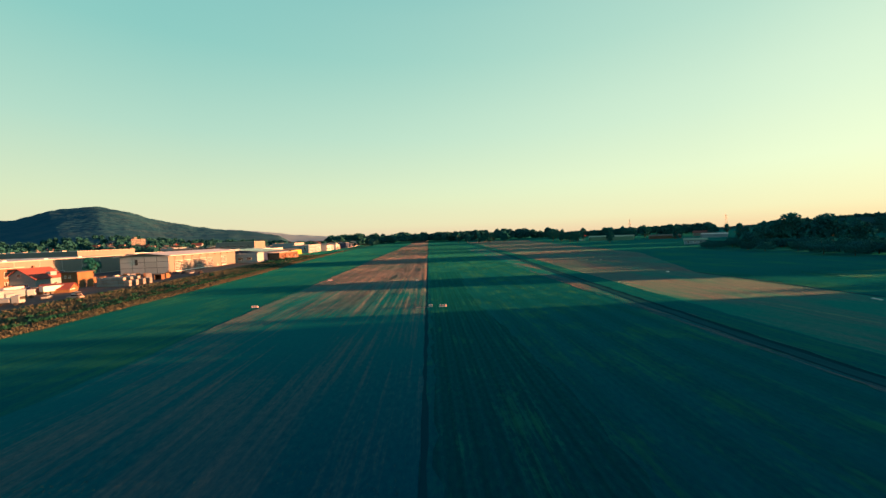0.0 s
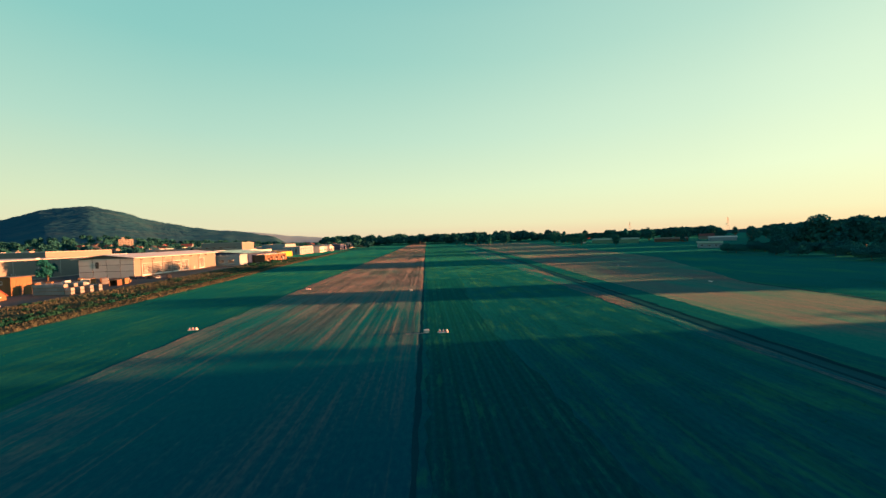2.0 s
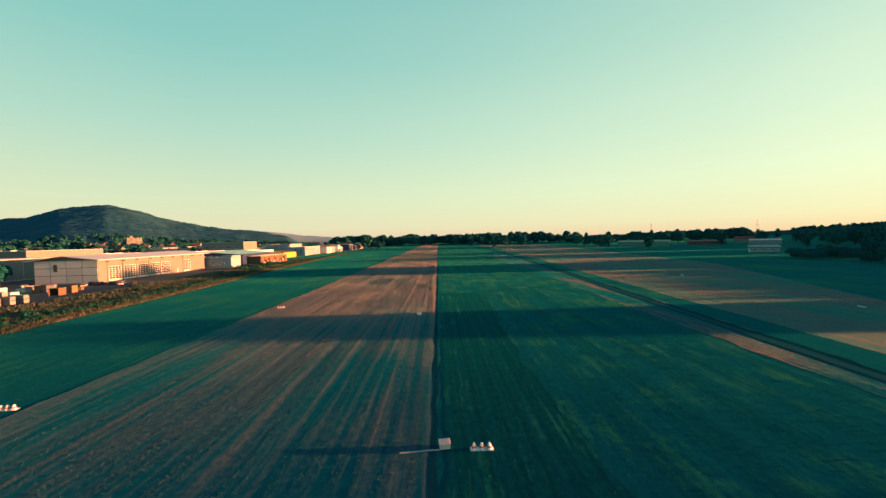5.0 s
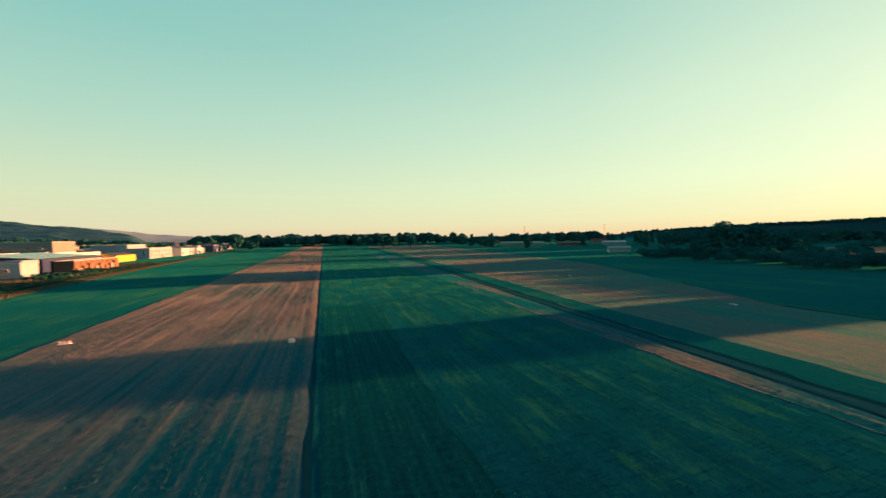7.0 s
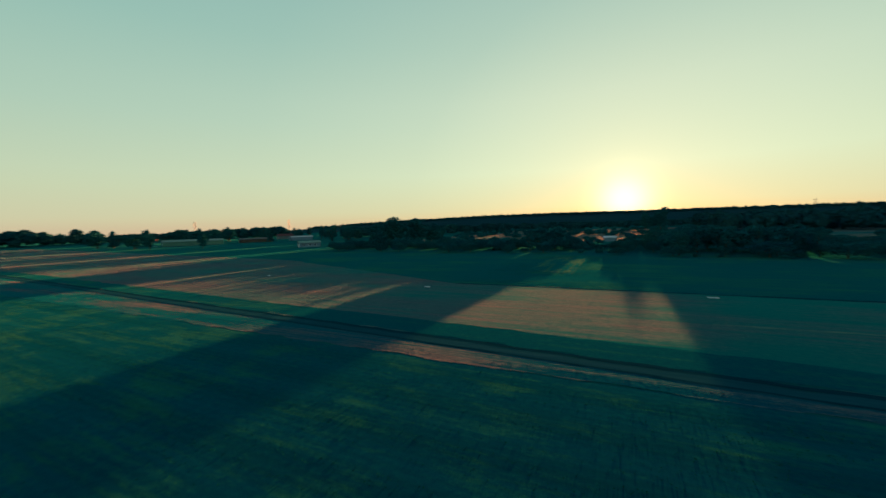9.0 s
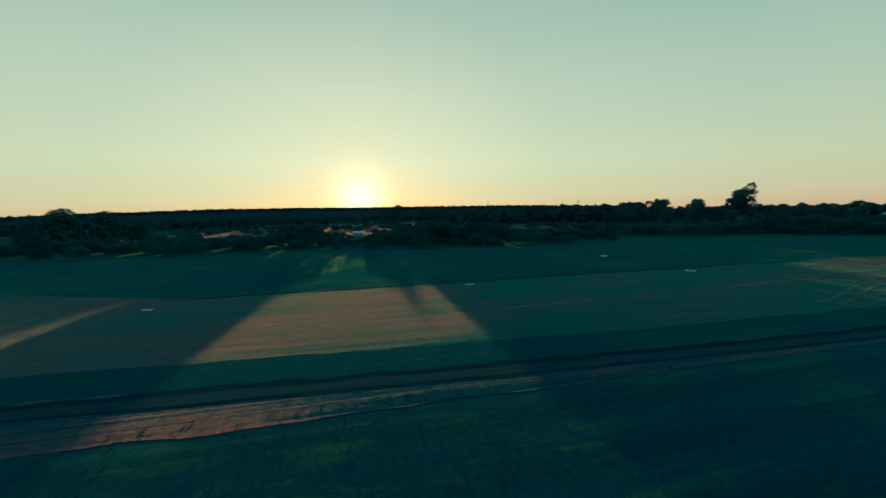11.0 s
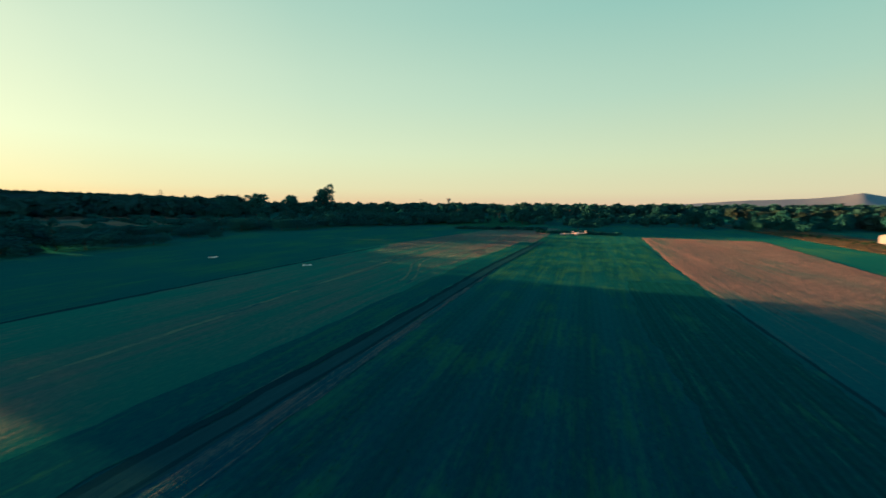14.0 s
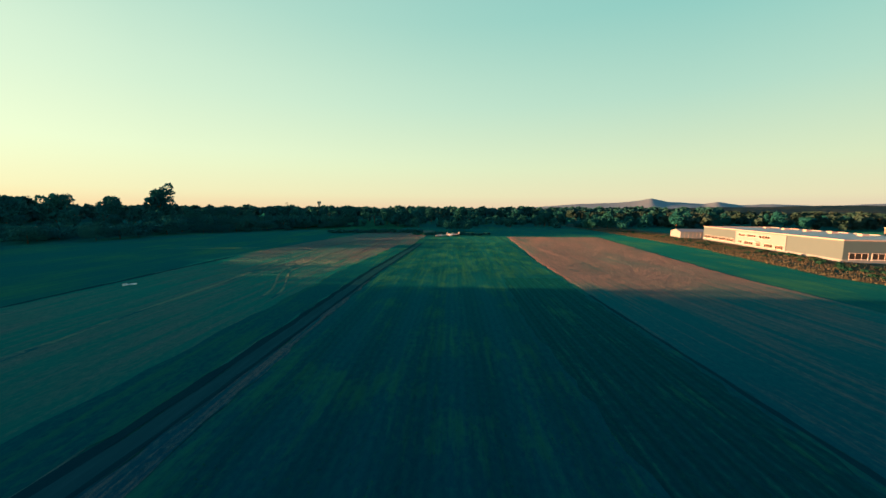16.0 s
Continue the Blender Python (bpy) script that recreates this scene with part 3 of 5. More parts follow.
plant_at("tree", "round", 1, -193, 221, 11.5, 20, "round dark green tree standing in the depot yard", "tree", "", 1.0)
plant_at("bush", "bush", 2, 24, -164, 8.0, 0, "round bush standing beside the parked gliders", "bush", "", 0.85)
plant_at("bush", "bush", 3, 15, -163, 8.0, 50, "round bush standing beside the parked gliders", "bush", "", 0.8)
plant_at("tree", "round", 3, 68, -219, 14.5, 0, "dark round tree standing alone in the meadow", "tree", "", 0.9)


def scatter(name, spots, label, category, rngseed, size, lobes=3, parent_z=0.0, material=None):
    """Countless clumps of leaves as one mesh; spots: (x, y, ground, half width, height)."""
    g = np.random.default_rng(rngseed)
    blobs = []
    for x, y, z, w, h in spots:
        for k in range(lobes):
            blobs.append(((x + g.uniform(-0.5, 0.5) * w, y + g.uniform(-0.5, 0.5) * w, z + h * g.uniform(0.3, 0.66)), (w * g.uniform(0.5, 0.8), w * g.uniform(0.5, 0.8), h * g.uniform(0.26, 0.36))))
    v = leaf_cloud(g, blobs, 1.1 / (size * size), size * 1.1)
    ob = new(name, quads_mesh(name, v, material or forest))
    return tagged(ob, label, category, kind="stuff")


def belt(a0, a1, r0, r1, n, h0, h1, seed, ground_z=None, centre=(0, 60)):
    g = random.Random(seed)
    out = []
    for i in range(n):
        a, d = radians(g.uniform(a0, a1)), g.uniform(r0, r1)
        x, y = centre[0] + d * math.sin(a), centre[1] + d * math.cos(a)
        h = g.uniform(h0, h1)
        if x > 300 and y > -140:
            h = min(h, (x + 6) * RISE * 0.9)
        out.append((x, y, ground_z(x, y) if ground_z else 0.0, h * g.uniform(0.35, 0.6), h))
    return out


for i in range(150):
    x, y = rng.uniform(385, 650), rng.uniform(-190, 290)
    thicket.append((x, y, 0.0, rng.uniform(2.0, 6.0), rng.uniform(2.0, 5.5)))
scatter("thicket", thicket, "dense dark thicket of bushes beyond the meadow", "bushes", 9, 0.85, 4, material=leaf)
scatter("woods_north", belt(-16, 40, 900, 1150, 420, 18, 31, 1), "long dark belt of woodland at the field's far end", "woods", 1, 2.2)
scatter("woods_east", belt(48, 82, 620, 1100, 200, 10, 17, 2) + belt(96, 128, 470, 1000, 320, 16, 26, 3) + belt(82, 97, 760, 1600, 240, 8, 14, 8), "wide dark woodland beyond the bushes", "woods", 2, 2.0)
scatter("woods_south", belt(128, 215, 520, 900, 520, 13, 20, 4), "dark woodland stretching to the horizon", "woods", 3, 2.1)
scatter("woods_west", [(x, y, z, w, h) for x, y, z, w, h in belt(196, 240, 330, 1000, 520, 8, 13, 5) if x < -150 or y < -260], "woodland with mixed green and autumn crowns", "woods", 4, 1.7, material=autumn)

# hedge and weeds
hedge_spots = [(x, -150 + 0.18 * (x - 40) + rng.uniform(-2, 2), 0, rng.uniform(1.2, 2.2), rng.uniform(1.4, 2.6)) for x in np.arange(44, 100, 1.6)]
hedge_spots += [(x, -128 + rng.uniform(-5, 3), 0, rng.uniform(1.0, 1.8), rng.uniform(1.0, 2.0)) for x in np.arange(4, 46, 1.4)]
scatter("hedge", hedge_spots, "low dark hedge across the end of the field", "hedge", 6, 0.5, material=leaf)
ditch_spots = [(verge_x(y) - 8.5 + rng.uniform(-0.8, 0.8), y, 0, rng.uniform(0.5, 1.1), rng.uniform(0.3, 0.9)) for y in np.arange(60, 420, 0.8)]
ditch_spots += [(verge_x(y) - rng.uniform(12, 17), y, 0, rng.uniform(0.5, 1.4), rng.uniform(0.3, 0.9)) for y in np.arange(60, 420, 2.6)]
ditch_spots += [(verge_x(y) - rng.uniform(18, 33), y, 0, rng.uniform(0.6, 1.6), rng.uniform(0.3, 1.1)) for y in np.arange(60, 420, 4.0)]
ditch_spots += [(verge_x(y) - rng.uniform(9, 24), y, 0, rng.uniform(0.6, 1.5), rng.uniform(0.3, 0.9)) for y in np.arange(-180, 40, 1.8)]
ditch_spots += [(verge_x(y) - rng.uniform(16, 30), y, 0, rng.uniform(1.2, 2.6), rng.uniform(1.0, 2.4)) for y in np.arange(285, 345, 1.5)]
scatter("weeds", ditch_spots, "green weeds and low bushes along a ditch", "weeds", 7, 0.24, 2, material=weed)


def tufts(name, n, y0, y1, off0, off1, h0, h1, seed, material, label):
    g = np.random.default_rng(seed)
    y = g.uniform(y0, y1, n)
    x = np.array([verge_x(v) for v in y]) - g.uniform(off0, off1, n)
    a = g.uniform(0, math.pi, n)
    w = g.uniform(0.03, 0.1, n)
    h = g.uniform(h0, h1, n)
    dx, dy = np.cos(a) * w, np.sin(a) * w
    lean = g.uniform(-0.25, 0.25, (2, n))
    z = np.full(n, 0.05)
    q = np.stack([np.stack([x - dx, y - dy, z], 1), np.stack([x + dx, y + dy, z], 1),
                  np.stack([x + dx * 0.7 + lean[0], y + dy * 0.7 + lean[1], h], 1), np.stack([x - dx * 0.7 + lean[0], y - dy * 0.7 + lean[1], h * 0.9], 1)], 1)
    tagged(new(name, quads_mesh(name, q.reshape(-1, 3), material)), label, "weeds", kind="stuff")


tufts("dry_weeds", 40000, 60, 520, 0, 7, 0.15, 0.55, 11, stalk, "tall straw-coloured dry grass stalks at the field edge")
tufts("dry_weeds", 60000, 60, 420, 9.5, 34, 0.15, 0.7, 12, stalk, "brown dry weeds on a rough bank")
tufts("dry_weeds", 36000, -200, 55, 0, 26, 0.15, 0.6, 13, stalk, "brown dry weeds below the pale hall")


def sward(name, n, x0, x1, y0, y1, h0, h1, wide, seed, material, label, keep=0.0, streak=(1.3, 0.012), fade=16.0):
    """Upright grass tufts; keep: how bare the streaks between them are."""
    g = np.random.default_rng(seed)
    x, y = g.uniform(0, 1, n), g.uniform(y0, y1, n)
    yy = np.linspace(y0, y1, 200)
    lo, hi = (np.interp(y, yy, [f(v) for v in yy]) if callable(f) else np.full(n, f) for f in (x0, x1))
    x = lo + (hi - lo) * x
    # streaks from a coarse lattice of noise, read with a linear blend
    xs, ys = np.linspace(x.min(), x.max(), 200), np.linspace(y0, y1, 120)
    grid = np.array([[noise.noise(Vector((a * streak[0], b * streak[1], seed))) + 0.5 * noise.noise(Vector((a * 0.07, b * 0.05, seed + 5))) for b in ys] for a in xs])
    fx, fy = (x - xs[0]) / (xs[1] - xs[0]), (y - ys[0]) / (ys[1] - ys[0])
    ix, iy = np.clip(fx.astype(int), 0, 198), np.clip(fy.astype(int), 0, 118)
    fx, fy = fx - ix, fy - iy
    s = (grid[ix, iy] * (1 - fx) + grid[ix + 1, iy] * fx) * (1 - fy) + (grid[ix, iy + 1] * (1 - fx) + grid[ix + 1, iy + 1] * fx) * fy
    ok = g.uniform(0, 1, n) < np.clip(0.5 + (s - keep) * 1.6, 0.0, 1.0) * np.clip((y - y0) / fade, 0, 1) * np.clip((y1 - y) / fade, 0, 1)
    x, y = x[ok], y[ok]
    n = len(x)
    a, w, h = g.uniform(0, math.pi, n), g.uniform(0.5, 1.0, n) * wide, g.uniform(h0, h1, n)
    dx, dy = np.cos(a) * w, np.sin(a) * w
    lx, ly = g.uniform(-0.5, 0.5, n) * h, g.uniform(-0.5, 0.5, n) * h
    z = np.full(n, 0.03)
    q = np.stack([np.stack([x - dx, y - dy, z], 1), np.stack([x + dx, y + dy, z], 1),
                  np.stack([x + dx * 0.8 + lx, y + dy * 0.8 + ly, h], 1), np.stack([x - dx * 0.8 + lx, y - dy * 0.8 + ly, h * 0.85], 1)], 1)
    tagged(new(name, quads_mesh(name, q.reshape(-1, 3), material)), label, "grass", kind="stuff")


RUNWAY_GRASS, FIELD_GRASS = "short straw-coloured mown grass on the runway's sunlit stretches", "thin dry grass on the mown field"
# runway tufts placed mainly along sunlit stretches, their straw colour adding to the lit brown
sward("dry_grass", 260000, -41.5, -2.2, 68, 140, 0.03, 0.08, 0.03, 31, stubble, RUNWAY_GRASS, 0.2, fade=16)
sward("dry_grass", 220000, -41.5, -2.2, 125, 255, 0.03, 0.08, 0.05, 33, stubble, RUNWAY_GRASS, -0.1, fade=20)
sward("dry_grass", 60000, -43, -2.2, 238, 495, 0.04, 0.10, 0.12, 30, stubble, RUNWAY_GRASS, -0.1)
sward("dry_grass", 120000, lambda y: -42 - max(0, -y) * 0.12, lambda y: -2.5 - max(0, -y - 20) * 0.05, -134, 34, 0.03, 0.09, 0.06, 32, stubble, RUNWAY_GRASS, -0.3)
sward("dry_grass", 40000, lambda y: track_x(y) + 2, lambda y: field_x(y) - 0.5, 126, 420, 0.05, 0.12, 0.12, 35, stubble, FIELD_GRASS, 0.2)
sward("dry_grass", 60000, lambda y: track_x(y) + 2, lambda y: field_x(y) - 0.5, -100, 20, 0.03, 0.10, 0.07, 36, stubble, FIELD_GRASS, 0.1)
sward("dry_grass", 5000, 41.2, lambda y: track_x(y) - 3.2, 60, 240, 0.04, 0.10, 0.06, 37, stubble, "dry trampled grass beside the track", -0.1)
sward("fresh_grass", 30000, -44, 41, 300, 700, 0.05, 0.14, 0.2, 42, fresh, "short green grass at the far end", -0.1)
sward("fresh_grass", 130000, -0.8, 41, 40, 300, 0.03, 0.09, 0.06, 38, fresh, "fresh green grass in mown rows", 0.08, fade=30)
sward("fresh_grass", 60000, -2, 40, -110, 12, 0.03, 0.09, 0.07, 39, fresh, "fresh green grass in mown rows", -0.1)
sward("fresh_grass", 70000, lambda y: verge_x(y) + 0.5, -43, 70, 420, 0.03, 0.09, 0.07, 40, fresh, "fresh green grass beside the runway", 0.12)
sward("fresh_grass", 30000, 94, 178, 80, 130, 0.04, 0.10, 0.1, 41, fresh, "fresh green grass of the meadow", 0.0)


# ---- distant hills ----
def hill(name, a0, a1, n, r0, rp, r1, profile, rough, label, material, centre=(0, 60)):
    rings = 40
    verts, faces = [], []
    for i in range(n + 1):
        a = a0 + (a1 - a0) * i / n
        peak = profile(a)
        for k in range(rings + 1):
            r = r0 + (r1 - r0) * k / rings
            s = min(1.0, max(0.0, (r - r0) / (rp - r0)))
            s = s * s * (3 - 2 * s)
            if r > rp:
                s = max(0.0, 1 - 0.6 * (r - rp) / max(1.0, r1 - rp))
            x, y = centre[0] + r * math.sin(radians(a)), centre[1] + r * math.cos(radians(a))
            z = peak * s + rough * s * noise.fractal(Vector((x / 160, y / 160, 0.3)), 0.9, 2.1, 5) * min(1.0, peak / 60)
            verts.append((x, y, z - 0.6))
    for i in range(n):
        for k in range(rings):
            o = i * (rings + 1) + k
            faces.append((o, o + 1, o + rings + 2, o + rings + 1))
    ob = new(name, mesh_from(name, verts, faces, material))
    for p in ob.data.polygons:
        p.use_smooth = True
    return tagged(ob, label, "hill", kind="structure")


def heights(*pts):
    return lin(*pts)


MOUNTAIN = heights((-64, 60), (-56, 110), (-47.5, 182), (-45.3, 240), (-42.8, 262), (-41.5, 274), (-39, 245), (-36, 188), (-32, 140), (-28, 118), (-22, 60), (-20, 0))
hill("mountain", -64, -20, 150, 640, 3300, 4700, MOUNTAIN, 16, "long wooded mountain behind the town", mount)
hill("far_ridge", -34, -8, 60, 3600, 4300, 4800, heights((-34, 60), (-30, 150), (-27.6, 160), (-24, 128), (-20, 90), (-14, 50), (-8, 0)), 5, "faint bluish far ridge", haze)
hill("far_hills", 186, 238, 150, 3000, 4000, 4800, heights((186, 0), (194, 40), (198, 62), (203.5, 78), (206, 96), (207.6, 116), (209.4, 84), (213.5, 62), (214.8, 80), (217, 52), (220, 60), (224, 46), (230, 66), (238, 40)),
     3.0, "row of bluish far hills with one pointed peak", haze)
hill("wooded_slope", 200, 240, 70, 700, 1900, 2900, heights((200, 0), (206, 14), (214, 24), (224, 30), (232, 32), (240, 28)), 6.0, "wooded slope with autumn tints behind the hall", autumn_hill)


RIDGE = heights((38, 4), (46, 24), (56, 44), (70, 62), (82, 64), (90, 60), (100, 58), (112, 52), (122, 40), (128, 20))
hill("ridge", 38, 128, 150, 1700, 2600, 3600, RIDGE, 3.0, "low wooded ridge under the setting sun", ridge_forest)
crest = []
for a, r, z, w, h in zip(np.linspace(44, 126, 900), *(np.random.default_rng(77).uniform(lo, hi, 900) for lo, hi in ((2300, 2640), (-12.0, -8.0), (6, 10), (15, 24)))):
    crest.append((r * math.sin(radians(a)), 60 + r * math.cos(radians(a)), RIDGE(a) + z, w, h))
scatter("woods_crest", crest, "dark treetops along the crest of the ridge", "woods", 15, 3.0, 2)


def slope_z(x, y):
    """The ground on the mountain's foot."""
    r, a = math.hypot(x, y - 60), math.degrees(math.atan2(x, y - 60))
    if not -64 < a < -20 or r < 640:
        return 0.0
    s = (r - 640) / (3300 - 640)
    s = s * s * (3 - 2 * s)
    n = 16 * s * noise.fractal(Vector((x / 160, y / 160, 0.3)), 0.9, 2.1, 5) * min(1.0, MOUNTAIN(a) / 60)
    return max(0.0, MOUNTAIN(a) * s + n - 0.8)


scatter("woods_town", belt(-58, -19, 680, 1300, 1000, 8, 15, 6, slope_z) + belt(-20, -8, 700, 1300, 120, 8, 15, 16), "trees between the houses of the town", "woods", 5, 2.1)


# ---- buildings ----
def wall_frame(face, w, d):
    """Origin, along, outward of one outer face of a w by d building."""
    return {"S": (Vector((0, 0, 0)), Vector((1, 0, 0)), Vector((0, -1, 0))),
            "E": (Vector((w, 0, 0)), Vector((0, 1, 0)), Vector((1, 0, 0))),
            "N": (Vector((w, d, 0)), Vector((-1, 0, 0)), Vector((0, 1, 0))),
            "W": (Vector((0, d, 0)), Vector((0, -1, 0)), Vector((-1, 0, 0)))}[face]


def slab(bm, o, u, n, u0, u1, z0, z1, n0, n1):
    """A box on a face: along u0..u1, up z0..z1, outward n0..n1."""
    r = bmesh.ops.create_cube(bm, size=1.0)
    for v in r["verts"]:
        a, b, c = v.co
        p = o + u * (u0 + (a + 0.5) * (u1 - u0)) + n * (n0 + (b + 0.5) * (n1 - n0))
        v.co = (p.x, p.y, z0 + (c + 0.5) * (z1 - z0))
    return bm


def face_part(name, e, face, w, d, pieces, material, label=""):
    o, u, n = wall_frame(face, w, d)
    bm = bmesh.new()
    for p in pieces:
        slab(bm, o, u, n, *p)
    bmesh.ops.recalc_face_normals(bm, faces=bm.faces)
    return part(name, bm, material, e, label)


def window(e, face, w, d, u0, u1, z0, z1, bars=1, rows=1, frame_mat=None, sill=True, name="window"):
    """A window or glazed door: a frame that stands proud, with each pane set behind it."""
    t = 0.09
    f = [(u0, u1, z0, z0 + t, 0.0, 0.10), (u0, u1, z1 - t, z1, 0.0, 0.10), (u0, u0 + t, z0 + t, z1 - t, 0.0, 0.10), (u1 - t, u1, z0 + t, z1 - t, 0.0, 0.10)]
    for i in range(1, bars):
        c = u0 + (u1 - u0) * i / bars
        f.append((c - t / 2, c + t / 2, z0 + t, z1 - t, 0.0, 0.08))
    for i in range(1, rows):
        c = z0 + (z1 - z0) * i / rows
        f.append((u0 + t, u1 - t, c - t / 2, c + t / 2, 0.0, 0.07))
    if sill:
        f.append((u0 - 0.1, u1 + 0.1, z0 - 0.08, z0, 0.0, 0.2))
    win = face_part(name, e, face, w, d, f, frame_mat or white_paint)
    o, u, n = wall_frame(face, w, d)
    for i in range(bars):
        for k in range(rows):
            a0, a1 = u0 + (u1 - u0) * i / bars + t / 2, u0 + (u1 - u0) * (i + 1) / bars - t / 2
            b0, b1 = z0 + (z1 - z0) * k / rows + t / 2, z0 + (z1 - z0) * (k + 1) / rows - t / 2
            bm = slab(bmesh.new(), o, u, n, a0, a1, b0, b1, 0.01, 0.035)
            bmesh.ops.recalc_face_normals(bm, faces=bm.faces)
            part("pane", bm, glass, win)
    return win


def gable_roof(w, d, h, rise, over, thick, along="y"):
    """A pitched roof with thickness and eaves over a w by d building."""
    bm = bmesh.new()
    if along == "y":
        prof = [(-over, h - rise * over / (w / 2)), (w / 2, h + rise), (w + over, h - rise * over / (w / 2))]
        ring = lambda y: [bm.verts.new((x, y, z)) for x, z in prof] + [bm.verts.new((x, y, z + thick)) for x, z in reversed(prof)]
        a, b = ring(-over), ring(d + over)
    else:
        prof = [(-over, h - rise * over / (d / 2)), (d / 2, h + rise), (d + over, h - rise * over / (d / 2))]
        ring = lambda x: [bm.verts.new((x, y, z)) for y, z in prof] + [bm.verts.new((x, y, z + thick)) for y, z in reversed(prof)]
        a, b = ring(-over), ring(w + over)
    for i in range(6):
        j = (i + 1) % 6
        bm.faces.new((a[i], a[j], b[j], b[i]))
    bm.faces.new(a)
    bm.faces.new(b)
    bmesh.ops.recalc_face_normals(bm, faces=bm.faces)
    return bm


def gable_wall(w, d, h, rise, along="y"):
    bm = bmesh.new()
    if along == "y":
        prof = [(0, 0), (w, 0), (w, h), (w / 2, h + rise), (0, h)]
        a, b = [bm.verts.new((x, 0, z)) for x, z in prof], [bm.verts.new((x, d, z)) for x, z in prof]
    else:
        prof = [(0, 0), (d, 0), (d, h), (d / 2, h + rise), (0, h)]
        a, b = [bm.verts.new((0, y, z)) for y, z in prof], [bm.verts.new((w, y, z)) for y, z in prof]
    for i in range(5):
        j = (i + 1) % 5
        bm.faces.new((a[i], a[j], b[j], b[i]))
    bm.faces.new(a)
    bm.faces.new(b)
    bmesh.ops.recalc_face_normals(bm, faces=bm.faces)
    return bm


def flat_block(name, x, y, turn, w, d, h, wall_mat, roof_mat, label, category="building", group="", parapet=0.4, z=0.0):
    """A flat-roofed building: plinth, walls, roof deck and coping."""
    e = thing(name, x, y, z, turn, label, category, group)
    part("wall", boxes((0, 0, 0, w, d, h)), wall_mat, e)
    part("plinth", boxes((-0.06, -0.06, 0, w + 0.06, d + 0.06, 0.5)), concrete, e)
    part("roof", boxes((0.3, 0.3, h + 0.004, w - 0.3, d - 0.3, h + 0.12)), roof_mat, e)
    c = 0.35
    part("coping", boxes((-0.1, -0.1, h, w + 0.1, c, h + parapet), (-0.1, d - c, h, w + 0.1, d + 0.1, h + parapet),
                         (-0.1, c, h, c, d - c, h + parapet), (w - c, c, h, w + 0.1, d - c, h + parapet)), trim_metal, e)
    return e


def big_hangar():
    w, d, h = 27.0, 78.0, 10.4
    e = thing("hangar", -178.5, 222, 0, 1.5, "cream hangar with glazed sectional doors and grey gable", "hangar")
    part("wall", gable_wall(w, d, h, 1.7), plaster, e)
    part("roof", gable_roof(w, d, h + 0.02, 1.7, 2.2, 0.3), roof_sheet, e, "pale grey sheet metal roof with wide eaves")
    face_part("joint_backing", e, "S", w, d, [(0.0, w, 0.34, 10.3, 0.0, 0.03)], roof_dark)
    # grey cladding panels on the gable, with open joints
    for i in range(4):
        for k in range(3):
            u0, u1 = w * i / 4 + 0.13, w * (i + 1) / 4 - 0.13
            z0, z1 = 0.35 + 3.35 * k, 0.35 + 3.35 * (k + 1) - 0.2
            face_part("panel", e, "S", w, d, [(u0, u1, z0, z1, 0.032, 0.12)], sheet, "grey cladding panel" if i + k == 0 else "")
    face_part("vent_window", e, "S", w, d, [(8.2, 9.8, 5.4, 8.6, 0.12, 0.2)], roof_dark)
    face_part("wall_trim", e, "S", w, d, [(0, w, 0.0, 0.34, 0.0, 0.16)], concrete)
    # glazed doors on the sunny side
    for u in (5.5, 14.0, 22.3, 30.6, 38.9, 57.5):
        dw = 7.0 if u < 50 else 6.0
        z0, z1 = 0.4, 7.0 if u < 50 else 7.2
        door = face_part("door", e, "E", w, d, [(u, u + dw, z0, z0 + 0.7, 0.02, 0.14), (u, u + dw, z1 - 0.2, z1, 0.02, 0.14), (u, u + 0.14, z0, z1, 0.02, 0.14), (u + dw - 0.14, u + dw, z0, z1, 0.02, 0.14)]
                         + [(u + 0.14, u + dw - 0.14, z0 + 0.62 + k * 0.95, z0 + 0.78 + k * 0.95, 0.02, 0.12) for k in range(1, 6)]
                         + [(u + dw * i / 4 - 0.06, u + dw * i / 4 + 0.06, z0 + 0.7, z1 - 0.2, 0.02, 0.12) for i in range(1, 4)], white_paint, "white sectional door with glass panes")
        o, uu, nn = wall_frame("E", w, d)
        for i in range(4):
            for k in range(6):
                bm = slab(bmesh.new(), o, uu, nn, u + dw * i / 4 + 0.065, u + dw * (i + 1) / 4 - 0.065, z0 + 0.72 + k * 0.95 + (0.065 if k else 0), z0 + 0.615 + (k + 1) * 0.95 if k < 5 else z1 - 0.22, 0.022, 0.05)
                bmesh.ops.recalc_face_normals(bm, faces=bm.faces)
                part("pane", bm, glass, door)
        face_part("pilaster", e, "E", w, d, [(u - 0.9, u - 0.5, 0, 8.6, 0.0, 0.25)], plaster)
    face_part("side_door", e, "E", w, d, [(51.5, 52.7, 0.1, 2.3, 0.02, 0.1)], trim_metal)
    for k in range(9):
        face_part("bracket", e, "E", w, d, [(4 + k * 8.6, 4.25 + k * 8.6, 9.0, 9.5, 0.0, 1.9)], trim_metal)


def small_hall(name, x, y, turn, w, d, h, rise, wall_mat, roof_mat, label, along="y", over=0.5, category="building", group=""):
    e = thing(name, x, y, 0, turn, label, category, group)
    part("wall", gable_wall(w, d, h, rise, along), wall_mat, e)
    part("roof", gable_roof(w, d, h + 0.02, rise, over, 0.2, along), roof_mat, e)
    return e


big_hangar()
